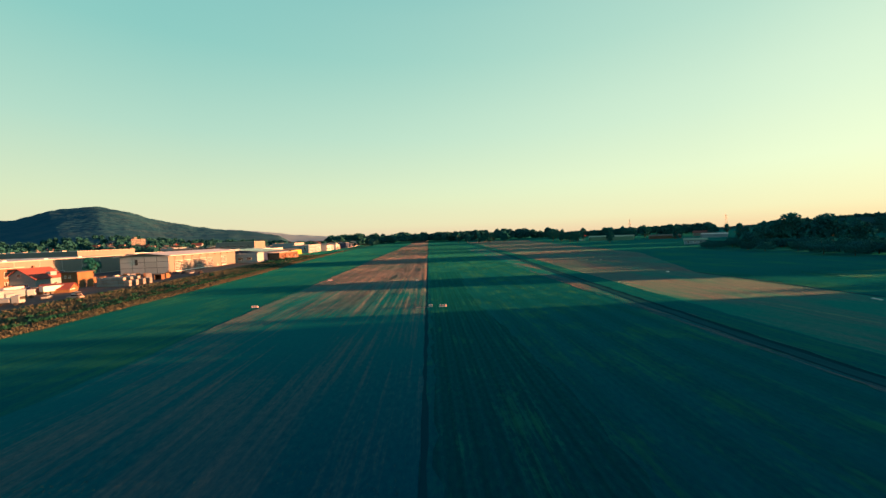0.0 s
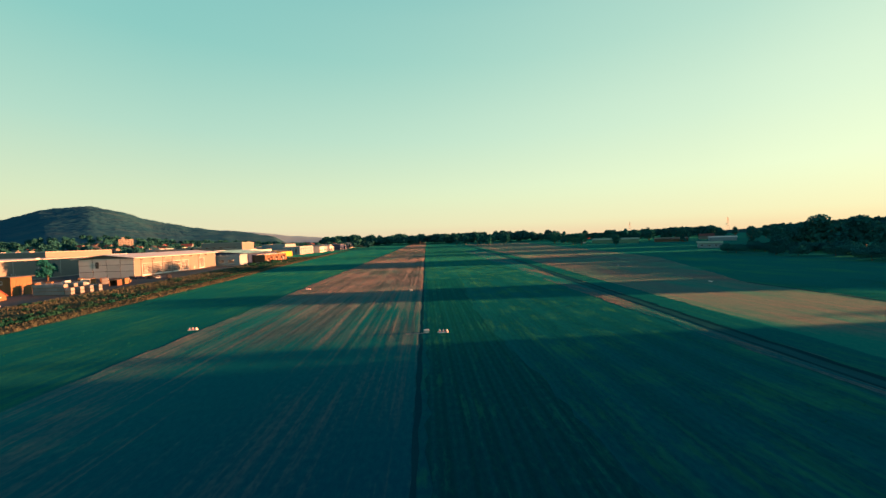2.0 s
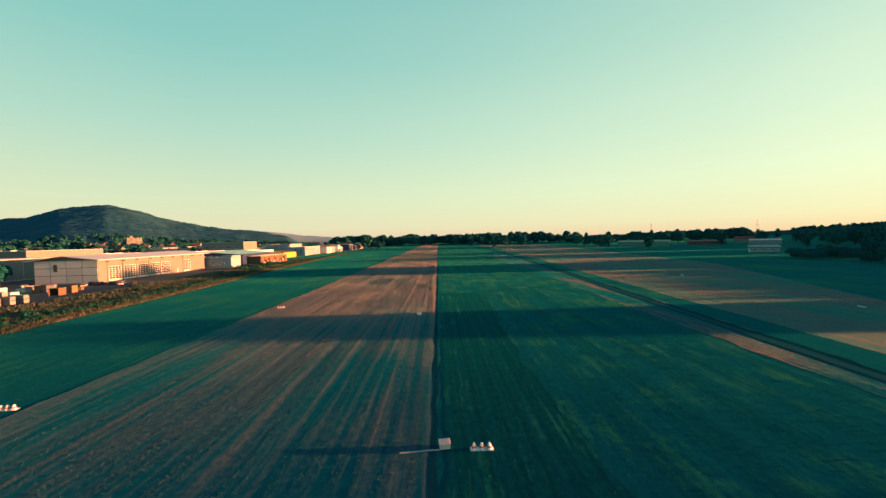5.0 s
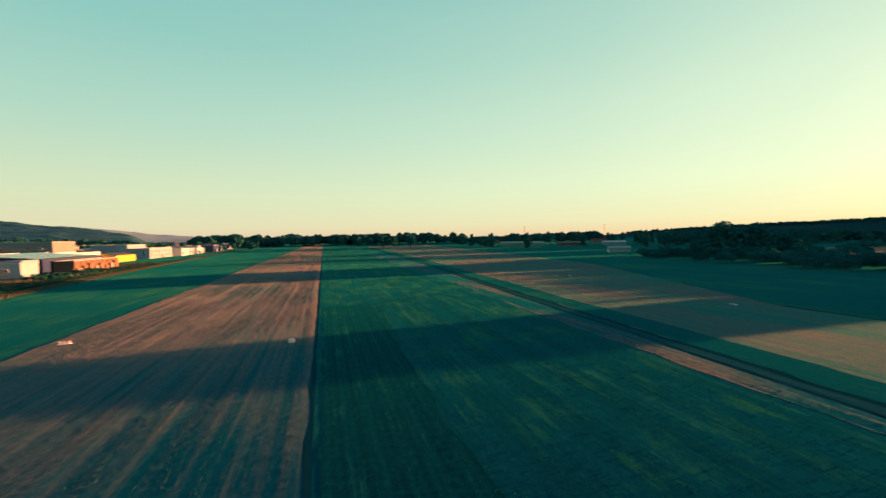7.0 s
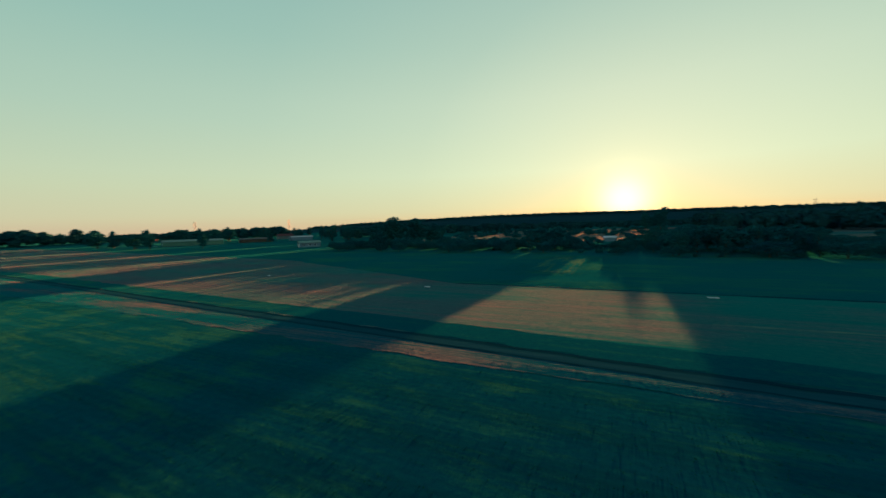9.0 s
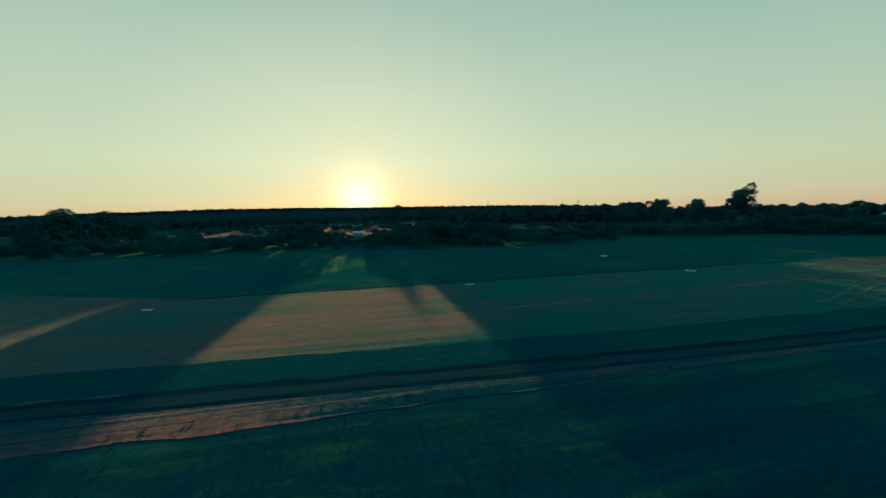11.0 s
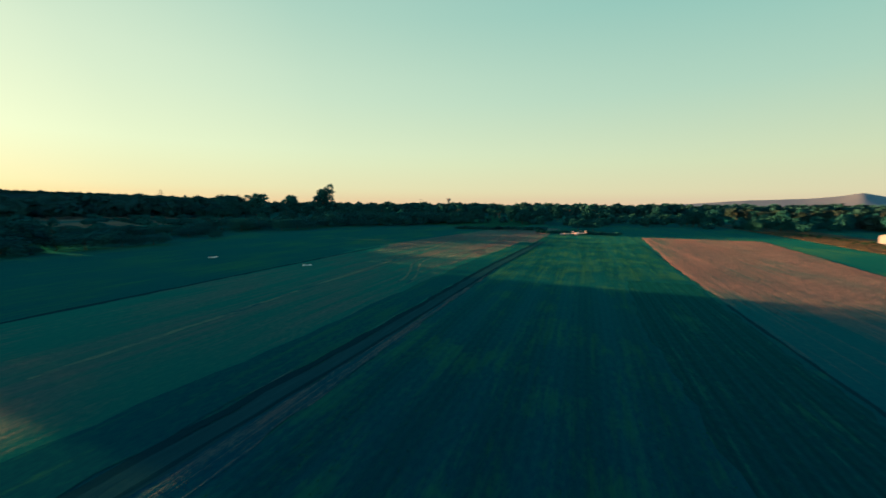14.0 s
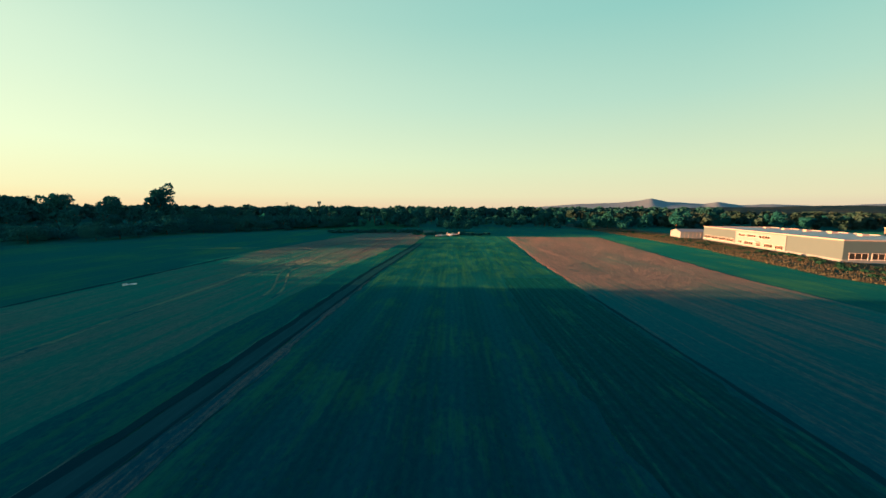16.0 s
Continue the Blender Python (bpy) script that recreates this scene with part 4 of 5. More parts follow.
# long hall behind the yard, with a second hall behind it
e = flat_block("warehouse", -262, 96, 3, 58, 168, 10.6, plaster, roof_pale, "long cream warehouse with a pale flat roof")
for k in range(7):
    part("skylight", boxes((8, 12 + k * 22, 10.7, 50, 14 + k * 22, 11.4)), white_paint, e)
for k in range(12):
    face_part("joint_strip", e, "E", 58, 168, [(13 * k + 6, 13 * k + 6.2, 0.5, 10.4, 0.0, 0.06)], trim_metal)
window(e, "E", 58, 168, 120, 124, 1.0, 4.0, 2, 1)
e = flat_block("warehouse", -420, 330, 0, 120, 62, 14.0, plaster, roof_pale, "white warehouse behind the yard buildings")
for k in range(8):
    part("roof_vent", boxes((20 + 11 * k, 8, 14.1, 23 + 11 * k, 12, 15.0)), trim_metal, e)
e = flat_block("office_block", -262, 470, 0, 46, 30, 17.5, plaster, roof_pale, "tall cream factory block with a flat roof")
for k in range(5):
    window(e, "S", 46, 30, 4 + 8 * k, 8 + 8 * k, 11, 13, 2, 1)
e = flat_block("office_block", -215, 520, 0, 30, 40, 13.5, white_wall, roof_pale, "white low office block among the halls")
e = flat_block("workshop", -330, 380, 0, 160, 60, 9.0, sheet, roof_sheet, "wide grey workshop hall with sheet metal roof")
for k in range(9):
    part("skylight", boxes((10 + 17 * k, 6, 9.1, 12 + 17 * k, 54, 9.7)), white_paint, e)

# brick house, red-roofed house, timber tower
e = flat_block("brick_house", -192, 108, 0, 21, 56, 9.0, brick_wall, roof_pale, "orange brick building with white windows")
for k in range(7):
    for z in (1.4, 5.4):
        window(e, "E", 21, 56, 4 + 7.4 * k, 6.2 + 7.4 * k, z, z + 2.2, 2, 1)
face_part("awning", e, "E", 21, 56, [(28, 34, 3.9, 4.3, 0.0, 1.6)], white_paint)
e = small_hall("house", -173, 158, 4, 11.5, 12.5, 4.6, 4.0, white_wall, red_tiles, "white house with a steep red tiled roof", over=0.9)
for u in (2.2, 7.4):
    window(e, "S", 11.5, 12.5, u, u + 1.5, 1.0, 2.4, 2, 1)
window(e, "S", 11.5, 12.5, 5.0, 6.4, 5.2, 6.5, 2, 1)
for u in (2.0, 8.0):
    window(e, "E", 11.5, 12.5, u, u + 1.6, 1.0, 2.4, 2, 1)
part("chimney", boxes((3.2, 8.0, 6.5, 4.0, 8.8, 9.6), bevel=0.04), brick_wall, e)
part("dormer", boxes((8.2, 7.4, 5.0, 11.0, 10.2, 6.8)), white_wall, e, "white dormer with a small window")
e = thing("timber_shed", -151.5, 159, 0, -4, "tall orange timber shed with a flat dark roof", "shed")
part("wall", boxes((0, 0, 0, 7.0, 6.5, 6.4)), timber, e)
for k in range(17):
    face_part("board", e, "S", 7, 6.5, [(0.02 + 0.41 * k, 0.38 + 0.41 * k, 0.1, 6.2, 0.005, 0.045)], timber)
    if k < 15:
        face_part("board", e, "E", 7, 6.5, [(0.05 + 0.43 * k, 0.44 + 0.43 * k, 0.1, 6.2, 0.005, 0.045)], timber)
part("roof", boxes((-0.7, -0.7, 6.41, 7.7, 7.2, 6.75), bevel=0.04), roof_dark, e, "flat dark overhanging roof")
for u in (1.3, 3.2):
    window(e, "S", 7, 6.5, u, u + 0.9, 4.2, 5.3, 1, 1)
face_part("door", e, "E", 7, 6.5, [(2.4, 4.0, 0.1, 2.4, 0.05, 0.12)], roof_dark)
e = small_hall("lean_to", -142, 140, 20, 9, 6, 1.4, 1.9, timber, red_tiles, "low hut with a red-brown roof and white verge boards", along="x", over=0.3)
for s in (0, 1):
    part("verge_board", boxes((-0.45 + s * 9.7, -0.5, 1.15, -0.3 + s * 9.7, 3.0, 1.4)), white_paint, e)

# white flat building, dark blue hall, racks
e = flat_block("annexe", -163.5, 303, 0, 26, 12, 6.9, white_wall, roof_pale, "white flat-roofed annexe with ribbed panels")
for k in range(3):
    window(e, "S", 26, 12, 4.5 + 6.6 * k, 8.3 + 6.6 * k, 2.2, 4.4, 3, 3)
part("roof_parapet", boxes((18, 1, 6.9, 26.2, 11.9, 8.2), bevel=0.05), white_wall, e)
for k in range(3):
    part("roof_unit", boxes((5 + 4 * k, 4, 7.0, 6.4 + 4 * k, 5.4, 8.0), bevel=0.05), trim_metal, e)
face_part("door", e, "S", 26, 12, [(1.0, 3.2, 0.1, 4.2, 0.02, 0.12)], blue_sheet)
e = small_hall("blue_hall", -207, 324, 0, 66, 56, 7.6, 2.9, blue_sheet, roof_dark, "dark blue sheet metal hall with solar roof", over=0.8)
for i in range(9):
    for k in range(4):
        bm = bmesh.new()
        s = 2.9 / 33
        x0, x1 = 35 + 7.2 * k, 41.4 + 7.2 * k
        y0, y1 = 2 + 5.8 * i, 7.2 + 5.8 * i
        z = lambda x: 7.6 + 2.9 - s * (x - 33) + 0.34
        vs = [bm.verts.new(p) for p in ((x0, y0, z(x0)), (x1, y0, z(x1)), (x1, y1, z(x1)), (x0, y1, z(x0)), (x0, y0, z(x0) - 0.08), (x1, y0, z(x1) - 0.08), (x1, y1, z(x1) - 0.08), (x0, y1, z(x0) - 0.08))]
        for f in ((0, 1, 2, 3), (7, 6, 5, 4), (0, 4, 5, 1), (1, 5, 6, 2), (2, 6, 7, 3), (3, 7, 4, 0)):
            bm.faces.new([vs[q] for q in f])
        part("solar_panel", bm, glass, e)
e = flat_block("open_store", -140, 330, 0, 9, 46, 6.2, timber_dark, roof_dark, "long open timber store with dark roof")
for k in range(9):
    face_part("post", e, "E", 9, 46, [(0.4 + 5.5 * k, 0.75 + 5.5 * k, 0, 6.2, 0.0, 0.35)], timber)
    if k < 8:
        face_part("stack", e, "E", 9, 46, [(1.2 + 5.5 * k, 5.2 + 5.5 * k, 0.05, 2.2 + (k * 7 % 5) * 0.6, 0.05, 1.4)], brick_wall if k % 3 else plaster)
small_hall("yellow_hall", -176, 440, 0, 16, 34, 5.6, 2.0, yellow_paint, roof_dark, "bright yellow gabled hall", over=0.2)
e = flat_block("office_block", -182, 502, 0, 22, 56, 10.0, white_wall, roof_pale, "white office block with dark upright windows")
for k in range(6):
    for z in (1.5, 5.8):
        window(e, "E", 22, 56, 4 + 8.4 * k, 6.2 + 8.4 * k, z, z + 2.6, 1, 2)
for k in range(3):
    window(e, "S", 22, 56, 3 + 6.5 * k, 5 + 6.5 * k, 3.0, 7.6, 1, 3)

# further halls along the field and behind, smaller with distance
rb = random.Random(21)
for i in range(25):
    y = 565 + i * 25 + rb.uniform(-8, 8)
    w, d, h = rb.uniform(14, 36), rb.uniform(16, 30), rb.uniform(5.0, 11.5)
    x = verge_x(y) - 30 - w + rb.uniform(-8, 8)
    e = flat_block("works_hall", x, y, rb.uniform(-3, 3), w, d, h, rb.choice((white_wall, white_wall, plaster, sheet, sheet, blue_sheet)), rb.choice((roof_pale, roof_sheet, roof_dark)),
                   rb.choice(("low works hall with a flat roof", "pale works hall beside the airfield")), "building", "works halls")
    for k in range(int(d // 9)):
        window(e, "E", w, d, 2 + 9 * k, 7 + 9 * k, 2.0, 4.4, 2, 1)
for i in range(52):
    y = rb.uniform(430, 1150)
    x = verge_x(y) - rb.uniform(110, 420) - (y - 430) * 0.12
    w, d, h = rb.uniform(20, 60), rb.uniform(20, 44), rb.uniform(7, 13)
    flat_block("works_hall", x, y, rb.uniform(-6, 6), w, d, h, rb.choice((white_wall, plaster, sheet, plaster, brick_wall)), rb.choice((roof_pale, roof_sheet, roof_dark)),
               "flat-roofed hall of the industrial estate", "building", "works halls")
for i in range(64):
    a, r = radians(rb.uniform(-50, -14)), rb.uniform(740, 1040)
    w, d = rb.uniform(9, 16), rb.uniform(9, 14)
    e = small_hall("house", r * math.sin(a), 60 + r * math.cos(a), rb.uniform(-20, 20), w, d, rb.uniform(6, 10), rb.uniform(3, 5), rb.choice((white_wall, white_wall, plaster)),
                   rb.choice((red_tiles, red_tiles, roof_dark)), rb.choice(("white town house with a red roof", "pale town house with a pitched roof")), rb.choice("xy"), 0.5, "house", "houses of the town")
    e.location.z = slope_z(e.location.x, e.location.y)
    for k in range(3):
        window(e, "E", w, d, 1 + d / 3.4 * k, 2.6 + d / 3.4 * k, 3.5, 5.4, 1, 1, sill=False)
e = flat_block("apartment_tower", -640, 828, 40, 24, 16, 22, plaster, roof_pale, "tall cream apartment block under the mountain", "building")
part("stair_tower", boxes((5, 5, 22, 10, 10, 27)), plaster, e)
e.location.z = slope_z(-640, 828) - 1.0
for k in range(5):
    for q in range(5):
        window(e, "E", 24, 16, 1.0 + 3 * q, 2.6 + 3 * q, 3 + 4 * k, 5 + 4 * k, 1, 1, sill=False)
        window(e, "S", 24, 16, 1.5 + 4.5 * q, 3.7 + 4.5 * q, 3 + 4 * k, 5 + 4 * k, 1, 1, sill=False)

# the long pale hall at the other end of the field
w, d, h = 30, 86, 6.5
e = flat_block("factory_hall", -136.5, -104.0, -10.5, w, d, h, beige_sheet, roof_teal, "long beige factory hall with a white office front")
face_part("office_front", e, "E", w, d, [(30, 62, 0.0, 6.3, 0.0, 0.25)], white_wall, "white plastered office front")
for k in range(4):
    window(e, "E", w, d, 1.5 + 7 * k, 7.4 + 7 * k, 1.1, 2.6, 4, 1)
o, u_, n_ = wall_frame("E", w, d)
for u, ww, z0, z1 in ((32.5, 4.5, 4.2, 5.4), (38.5, 6, 4.2, 5.4), (46.5, 7, 4.2, 5.4), (32.5, 3, 1.2, 2.5), (37, 6, 1.0, 2.5), (45, 3, 1.0, 2.3), (50, 5, 1.0, 2.5), (56.5, 4.5, 1.0, 2.5)):
    win = face_part("window", e, "E", w, d, [(u, u + ww, z0, z0 + 0.1, 0.25, 0.36), (u, u + ww, z1 - 0.1, z1, 0.25, 0.36)] + [(u + ww * i / 4 - 0.05, u + ww * i / 4 + 0.05, z0, z1, 0.25, 0.35) for i in range(5)], white_paint)
    for i in range(4):
        bm = slab(bmesh.new(), o, u_, n_, u + ww * i / 4 + 0.05, u + ww * (i + 1) / 4 - 0.05, z0 + 0.1, z1 - 0.1, 0.26, 0.29)
        bmesh.ops.recalc_face_normals(bm, faces=bm.faces)
        part("pane", bm, glass, win)
face_part("canopy", e, "E", w, d, [(44, 48, 2.7, 3.0, 0.25, 2.2)], white_paint)
face_part("base_band", e, "E", w, d, [(0, 30, 0.0, 1.0, 0.0, 0.12)], white_wall)
face_part("base_band", e, "E", w, d, [(62, 86, 0.0, 1.0, 0.0, 0.12)], white_wall)
for k in range(5):
    window(e, "N", w, d, 1.5 + 5.6 * k, 6.2 + 5.6 * k, 1.1, 3.0, 3, 1)
face_part("base_band", e, "N", w, d, [(0, w, 0.0, 1.0, 0.0, 0.12)], white_wall)
for k in range(6):
    part("roof_unit", boxes((6, 8 + 13 * k, 6.6, 8, 10 + 13 * k, 7.3), bevel=0.04), trim_metal, e)
e = flat_block("works_hall", -196, -66, -10, 40, 60, 8.0, plaster, roof_sheet, "second works hall behind the beige hall")
e = flat_block("works_hall", -236, -40, -10, 30, 60, 9.0, plaster, roof_pale, "cream office hall with window bands")
for k in range(6):
    window(e, "E", 30, 60, 3 + 9 * k, 10 + 9 * k, 5.0, 7.0, 4, 1)
e = small_hall("storage_tent", -113, -125, -8, 13, 12, 3.4, 1.2, white_wall, white_wall, "white gabled storage tent beside the hall", "x", 0.15)
for k in range(5):
    face_part("rib", e, "N", 13, 12, [(2 + 2 * k, 2.12 + 2 * k, 0, 3.2, 0.0, 0.08)], trim_metal)
e = thing("red_banner", -92.5, -13.5, 0, 0, "small red banner on a pole by the hall", "banner")
part("pole", boxes((-0.05, -0.05, 0, 0.05, 0.05, 5.0)), trim_metal, e)
part("cloth", boxes((0.06, -0.02, 3.1, 1.5, 0.02, 4.9)), red_paint, e)

# farm and club buildings to the north east
e = small_hall("club_hangar", 250, 572, -32, 62, 20, 5.0, 2.2, green_sheet, green_sheet, "long green metal hangar with a white front", along="x", over=0.6)
face_part("front", e, "W", 62, 20, [(1.0, 19.0, 0.2, 4.6, 0.0, 0.2)], white_wall, "white sliding hangar doors")
for k in range(3):
    face_part("door_leaf", e, "W", 62, 20, [(1.5 + 6 * k, 7.0 + 6 * k, 0.2, 4.3, 0.22, 0.34)], white_paint)
e = small_hall("barn", 236, 336, -35, 17, 12, 3.8, 1.5, white_wall, green_sheet, "white barn with a green sheet roof", along="x", over=0.8)
face_part("door", e, "W", 17, 12, [(3, 9, 0.1, 3.2, 0.02, 0.14)], white_paint)
for k in range(3):
    window(e, "S", 17, 12, 2 + 5 * k, 4 + 5 * k, 1.4, 2.6, 2, 1)
small_hall("farmhouse", 455, 622, -30, 26, 14, 5.5, 3.2, plaster, red_tiles, "farmhouse with an orange tiled roof", along="x", over=0.8)
small_hall("barn", 392, 520, -30, 30, 14, 4.5, 1.4, white_wall, roof_pale, "low white barn with a pale roof", along="x", over=0.8)
small_hall("barn", 330, 545, -28, 40, 16, 4.2, 1.6, timber_dark, roof_dark, "long dark timber barn", along="x", over=0.8)
small_hall("shed", 300, 92, 0, 16, 8, 2.6, 0.9, white_wall, roof_pale, "small pale shed among the bushes", along="y", over=0.4)
e = thing("windsock", 238, 560, 0, 0, "orange windsock on a thin mast", "windsock")
part("mast", boxes((-0.06, -0.06, 0, 0.06, 0.06, 9.0)), trim_metal, e)
bm = bmesh.new()
r = bmesh.ops.create_cone(bm, cap_ends=False, segments=10, radius1=0.5, radius2=0.25, depth=3.0)
bmesh.ops.transform(bm, matrix=pose(1.2, 0, 8.6, 0, 70, 0), verts=bm.verts)
part("sock", bm, red_paint, e)

# pylons and the water tower on the skyline
def pylon(x, y, h):
    e = thing("pylon", x, y, 0, 25, "grey lattice power pylon on the skyline", "pylon", "pylons on the skyline")
    legs = bmesh.new()
    for sx in (-1, 1):
        for sy in (-1, 1):
            vs = [legs.verts.new((sx * q + ox, sy * q + oy, z)) for q, z in ((h * 0.09, -0.3), (0.6, h)) for ox, oy in ((-0.2, -0.2), (0.2, -0.2), (0.2, 0.2), (-0.2, 0.2))]
            for i in range(4):
                legs.faces.new((vs[i], vs[(i + 1) % 4], vs[4 + (i + 1) % 4], vs[4 + i]))
    part("mast", legs, roof_dark, e)
    for z, s in ((0.66, 8), (0.8, 10), (0.93, 6)):
        part("arm", boxes((-s, -0.25, h * z, s, 0.25, h * z + 0.5)), roof_dark, e)


for a, r, h in ((30, 1500, 52), (41, 1450, 52), (108, 1550, 62), (121, 1500, 55), (127.5, 1500, 46), (129.5, 1700, 48), (155, 1900, 42)):
    pylon(r * math.sin(radians(a)), 60 + r * math.cos(radians(a)), h)
e = thing("water_tower", 424, -1030, 0, 0, "slim concrete water tower on the skyline", "tower")
part("shaft", boxes((-2.2, -2.2, 0, 2.2, 2.2, 28)), concrete, e)
part("tank", boxes((-4.5, -4.5, 26.5, 4.5, 4.5, 34), bevel=0.8), concrete, e)

# ---- things on the field ----
def cone_marker(x, y, turn):
    e = thing("runway_marker", x, y, 0.03, turn, "row of three white cones with red bands on a board", "marker", "runway markers")
    e.scale = (0.8, 0.8, 0.8)
    part("board", boxes((-1.1, -0.3, 0, 1.1, 0.3, 0.07), bevel=0.01), white_paint, e)
    for k in (-0.72, 0.0, 0.72):
        for nm, z0, z1, r0, r1, m in (("cone", 0.07, 0.62, 0.30, 0.10, white_paint), ("band", 0.22, 0.36, 0.262, 0.215, red_paint)):
            bm = bmesh.new()
            bmesh.ops.create_cone(bm, cap_ends=True, segments=14, radius1=r0, radius2=r1, depth=z1 - z0)
            bmesh.ops.transform(bm, matrix=Matrix.Translation((k, 0, (z0 + z1) / 2)), verts=bm.verts)
            part(nm, bm, m, e)


cone_marker(-43.7, 93.6, 4)
cone_marker(2.3, 84.2, 0)
cone_marker(-39.3, 147.2, 4)


def board(x, y, turn, w, label, name="boundary_board"):
    e = thing(name, x, y, 0.03, turn, label, "marker", "white boards beside the runway")
    part("board", boxes((-w / 2, -0.15, 0.06, w / 2, 0.15, 0.2), bevel=0.02), white_paint, e)
    part("skid", boxes((-w / 2 + 0.3, -0.25, 0, -w / 2 + 0.45, 0.25, 0.06)), trim_metal, e)
    part("skid", boxes((w / 2 - 0.45, -0.25, 0, w / 2 - 0.3, 0.25, 0.06)), trim_metal, e)


board(88.6, 71.3, 85, 1.9, "long white boundary board lying on the grass")
board(84.8, 130.5, 85, 1.6, "long white boundary board lying on the grass")
board(90.1, 194.0, 85, 1.6, "long white boundary board lying on the grass")
e = thing("landing_mark", 87.6, 15.2, 0.03, 60, "white landing arrow with two small white boxes", "marker")
e.scale = (0.7, 0.7, 0.8)
part("arm", boxes((-1.6, -0.22, 0.02, 1.6, 0.22, 0.16), bevel=0.01), white_paint, e)
part("arm", boxes((-1.5, 0.24, 0.02, -0.6, 0.9, 0.14), bevel=0.01), white_paint, e)
part("arm", boxes((-1.5, -0.9, 0.02, -0.6, -0.24, 0.14), bevel=0.01), white_paint, e)
for k in (0.7, 1.3):
    part("box", boxes((k, 0.3, 0.0, k + 0.42, 0.72, 0.5), bevel=0.03), white_paint, e)
e = thing("landing_mark", 122.0, 14.5, 0, 30, "small white three-armed mark on the grass", "marker")
for a in (0, 125, 240):
    bm = boxes((0.16, -0.2, 0.02, 1.3, 0.2, 0.3), bevel=0.01)
    bmesh.ops.transform(bm, matrix=pose(0, 0, 0, 0, 0, a), verts=bm.verts)
    part("arm", bm, white_paint, e)
e = thing("cable_box", -0.5, 84.6, 0.03, 5, "small grey cable box beside the runway marker", "box")
part("body", boxes((-0.4, -0.35, 0, 0.4, 0.35, 0.42), bevel=0.04), sheet, e)
part("lid", boxes((-0.44, -0.39, 0.42, 0.44, 0.39, 0.48), bevel=0.02), trim_metal, e)
part("cable", boxes((-3.4, -0.36, 0.0, -0.41, -0.28, 0.06)), trim_metal, e)
e = thing("cable_box", -5.0, 135.0, 0.03, 12, "small grey cable box on the runway edge", "box")
part("body", boxes((-0.4, -0.35, 0, 0.4, 0.35, 0.42), bevel=0.04), sheet, e)
part("lid", boxes((-0.44, -0.39, 0.42, 0.44, 0.39, 0.48), bevel=0.02), trim_metal, e)


def glider(x, y, turn, roll):
    e = thing("glider", x, y, 0.0, turn, "white sailplane parked on the grass", "aircraft", "parked gliders")
    bm = bmesh.new()
    prof = [(-3.4, 0.12, 1.05), (-1.5, 0.2, 1.0), (0.2, 0.42, 0.85), (1.6, 0.45, 0.8), (2.6, 0.3, 0.72), (3.1, 0.06, 0.66)]
    rings = []
    for px, r, pz in prof:
        rings.append([bm.verts.new((px, r * math.cos(k * math.pi / 4), pz + r * 1.15 * math.sin(k * math.pi / 4))) for k in range(8)])
    for a, b in zip(rings, rings[1:]):
        for k in range(8):
            bm.faces.new((a[k], a[(k + 1) % 8], b[(k + 1) % 8], b[k]))
    bm.faces.new(rings[0])
    bm.faces.new(rings[-1])
    bmesh.ops.recalc_face_normals(bm, faces=bm.faces)
    part("fuselage", bm, white_paint, e)
    bm = boxes((-0.2, -7.5, 0, 0.65, 7.5, 0.1), bevel=0.03)
    bmesh.ops.transform(bm, matrix=pose(0.2, 0, 1.12, roll, 0, 0), verts=bm.verts)
    part("wing", bm, white_paint, e)
    part("fin", boxes((-3.7, -0.05, 1.0, -3.0, 0.05, 2.3), bevel=0.02), white_paint, e)
    part("tailplane", boxes((-3.8, -1.3, 2.3, -3.25, 1.3, 2.38), bevel=0.02), white_paint, e)
    part("canopy", boxes((1.0, -0.3, 1.1, 2.3, 0.3, 1.42), bevel=0.12), glass, e)
    part("wheel", boxes((0.4, -0.08, 0.0, 0.9, 0.08, 0.5), bevel=0.06), roof_dark, e)


glider(29.5, -114, 8, 5)
glider(23.0, -122, -10, -5)
glider(250, 603, 20, 4)


# ---- the builders' yard ----
def pallet_stack(x, y, turn, layers, material, label):
    e = thing("pallet_stack", x, y, 0.09, turn, label, "pallets", "stacked pallets in the yard")
    for k in range(layers):
        z = 1.25 * k
        part("pallet", boxes((0, 0, z, 2.1, 1.5, z + 0.05), (0, 0.1, z - 0.0, 2.1, 0.25, z + 0.12), (0, 1.25, z, 2.1, 1.4, z + 0.12)), timber, e)
        part("load", boxes((0.04, 0.04, z + 0.13, 2.06, 1.46, z + 1.22), bevel=0.03), material, e)


ry = random.Random(5)
for i in range(6):
    for k in range(4):
        pallet_stack(-136 + 2.4 * i + 0.4 * k, 157 + 3.2 * k - 0.3 * i, ry.uniform(-3, 3), 3 if k < 3 and i < 5 else 2, block_wrap, "white-wrapped block pallets stacked in the yard")
for i in range(22):
    x, y = ry.uniform(-160, -128), ry.uniform(172, 196)
    pallet_stack(x, y, ry.uniform(0, 90), ry.randint(1, 2), ry.choice((block_wrap, brick_wall, timber, sheet)), "mixed pallets of building goods in the yard")
for i in range(14):
    pallet_stack(ry.uniform(-170, -146), ry.uniform(136, 156), ry.uniform(0, 90), ry.randint(1, 2), ry.choice((block_wrap, brick_wall, timber, concrete)), "mixed pallets of building goods in the yard")
e = thing("crate", -130.3, 181, 0.09, 8, "large open timber crate at the yard edge", "crate")
part("side", boxes((0, 0, 0, 0.1, 3.0, 2.4), (2.9, 0, 0, 3.0, 3.0, 2.4)), timber_dark, e)
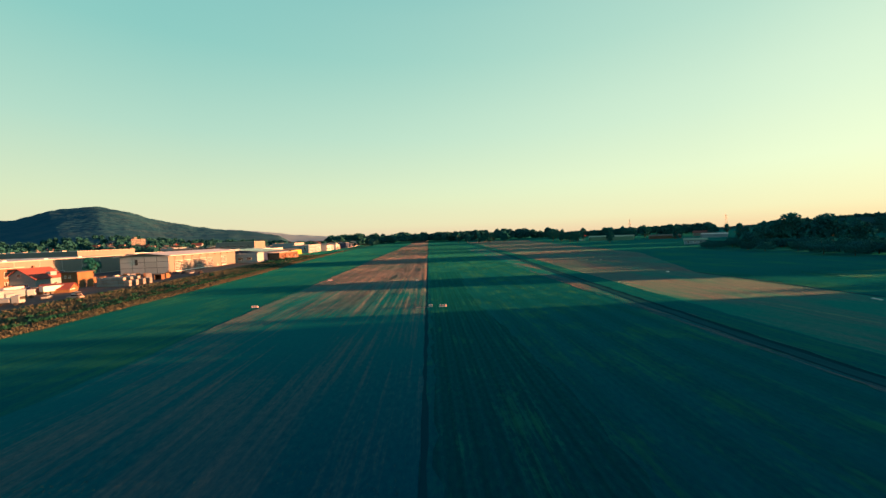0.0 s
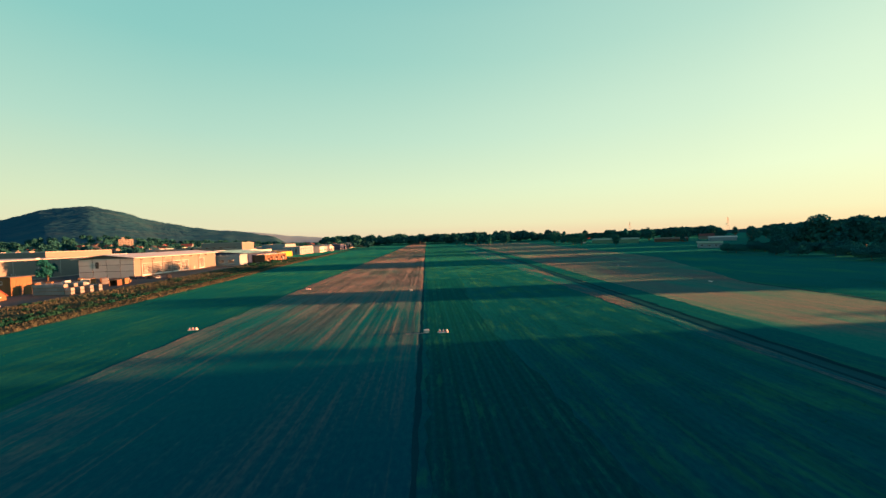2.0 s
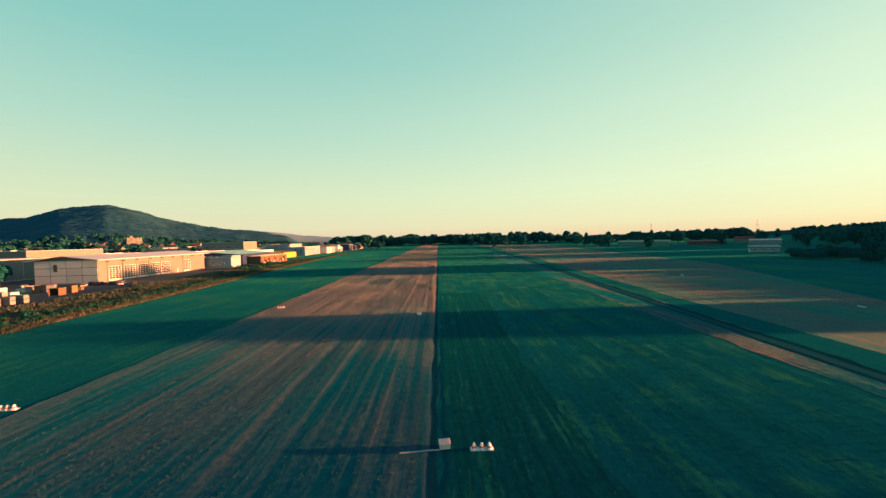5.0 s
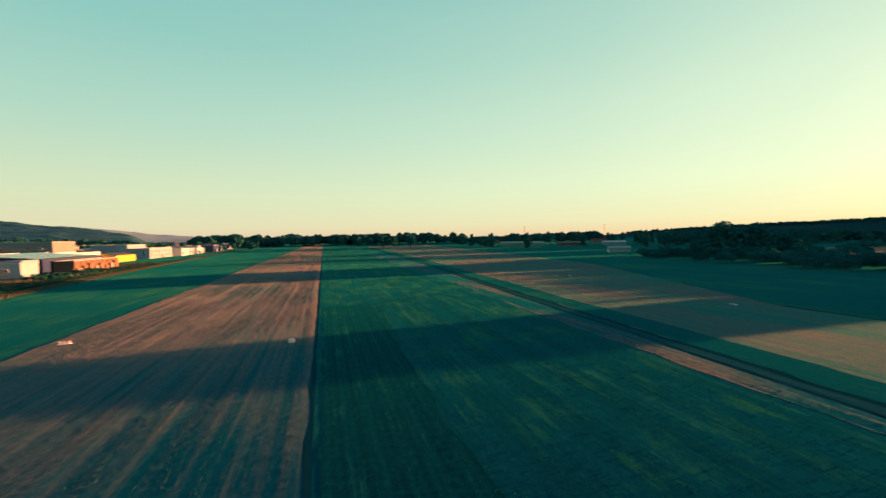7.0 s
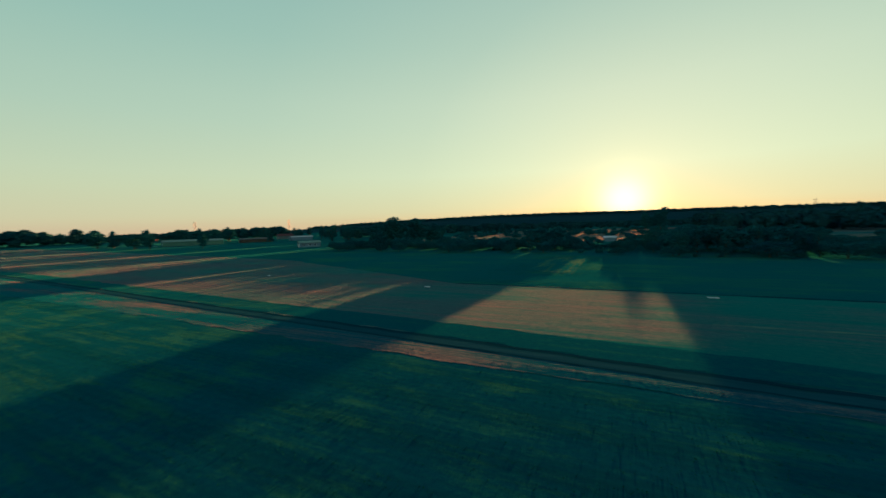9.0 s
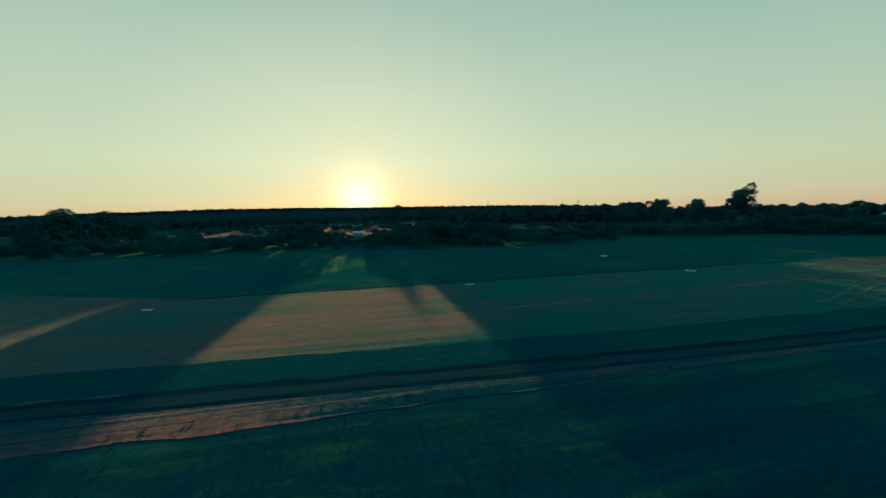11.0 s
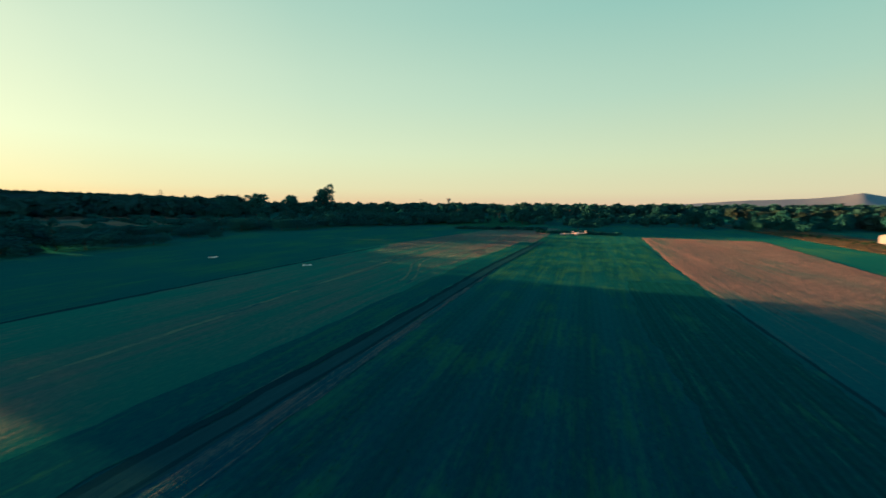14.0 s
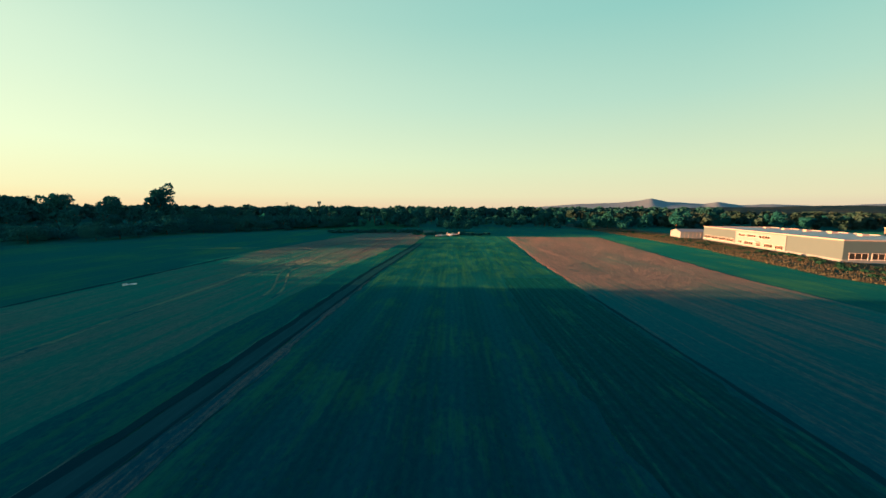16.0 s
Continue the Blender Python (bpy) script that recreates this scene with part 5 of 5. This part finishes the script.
part("back", boxes((0.1, 2.9, 0, 2.9, 3.0, 2.4)), timber_dark, e)
part("lid", boxes((-0.1, -0.1, 2.41, 3.1, 3.1, 2.5)), timber, e)


def wheel(bm, x, y, r):
    q = bmesh.ops.create_cone(bm, cap_ends=True, segments=14, radius1=r, radius2=r, depth=0.3)
    bmesh.ops.transform(bm, matrix=pose(x, y, r, 90, 0, 0), verts=q["verts"])
    return bm


def truck(x, y, turn, length, h, paint, label, cab=None):
    e = thing("truck", x, y, 0.09, turn, label, "truck", "vehicles in the yard")
    part("cargo_box", boxes((0, -1.25, 1.0, length, 1.25, h), bevel=0.05), paint, e)
    part("chassis", boxes((0.2, -0.5, 0.6, length + 2.2, 0.5, 0.98)), roof_dark, e)
    c = part("cab", boxes((length + 0.25, -1.2, 0.65, length + 2.3, 1.2, 2.9), bevel=0.18), cab or van_white, e)
    part("windscreen", boxes((length + 2.28, -1.0, 1.7, length + 2.33, 1.0, 2.6)), glass, c)
    for wx in (1.2, 2.4, length + 1.3):
        for wy in (-1.05, 1.05):
            part("wheel", wheel(bmesh.new(), wx, wy, 0.5), roof_dark, e)


def car(x, y, turn, paint, label):
    e = thing("car", x, y, 0.1, turn, label, "car", "vehicles in the yard")
    part("body", boxes((-2.1, -0.85, 0.3, 2.1, 0.85, 0.85), bevel=0.15), paint, e)
    c = part("cabin", boxes((-1.5, -0.75, 0.84, 1.0, 0.75, 1.45), bevel=0.2), glass, e)
    part("roof", boxes((-1.2, -0.66, 1.43, 0.7, 0.66, 1.5), bevel=0.03), paint, e)
    for wx in (-1.3, 1.3):
        for wy in (-0.78, 0.78):
            part("wheel", wheel(bmesh.new(), wx, wy, 0.33), roof_dark, e)


truck(-137, 112, 52, 9.5, 3.9, van_white, "white box truck parked in the yard")
truck(-141, 127, 40, 6.0, 3.2, van_white, "white box truck parked in the yard")
truck(-139.5, 139, 70, 5.0, 2.9, sheet, "grey box truck parked in the yard")
truck(-129, 113, 15, 6.0, 2.2, van_white, "low white flatbed truck parked in the yard")
truck(-147, 133, 95, 7.0, 3.4, sheet, "grey container truck parked in the yard", blue_sheet)
for k, (x, y) in enumerate(((-146, 214), (-141.5, 212.5), (-137, 213.5), (-132, 212), (-144, 208), (-128, 213))):
    car(x, y, 70 + 13 * k, (roof_dark, blue_sheet, roof_dark, sheet, trim_metal, roof_dark)[k], ("dark car parked before the hangar", "dark blue car parked before the hangar", "dark car parked before the hangar", "grey car parked before the hangar", "grey car parked before the hangar", "dark car parked before the hangar")[k])
for k in range(7):
    car(-150 + 6 * k, 122 + (k * 37 % 11), 30 * k, (van_white, sheet, concrete, roof_dark)[k % 4], ("white car parked in the yard", "grey car parked in the yard", "light grey car parked in the yard", "dark car parked in the yard")[k % 4])
e = thing("fence", -122, 282, 0, -10, "low wire fence along the forecourt", "fence")
for k in range(12):
    part("post", boxes((-0.04 + 3 * k * 0.3, 3 * k - 0.04, 0, 0.04 + 3 * k * 0.3, 3 * k + 0.04, 1.5)), trim_metal, e)
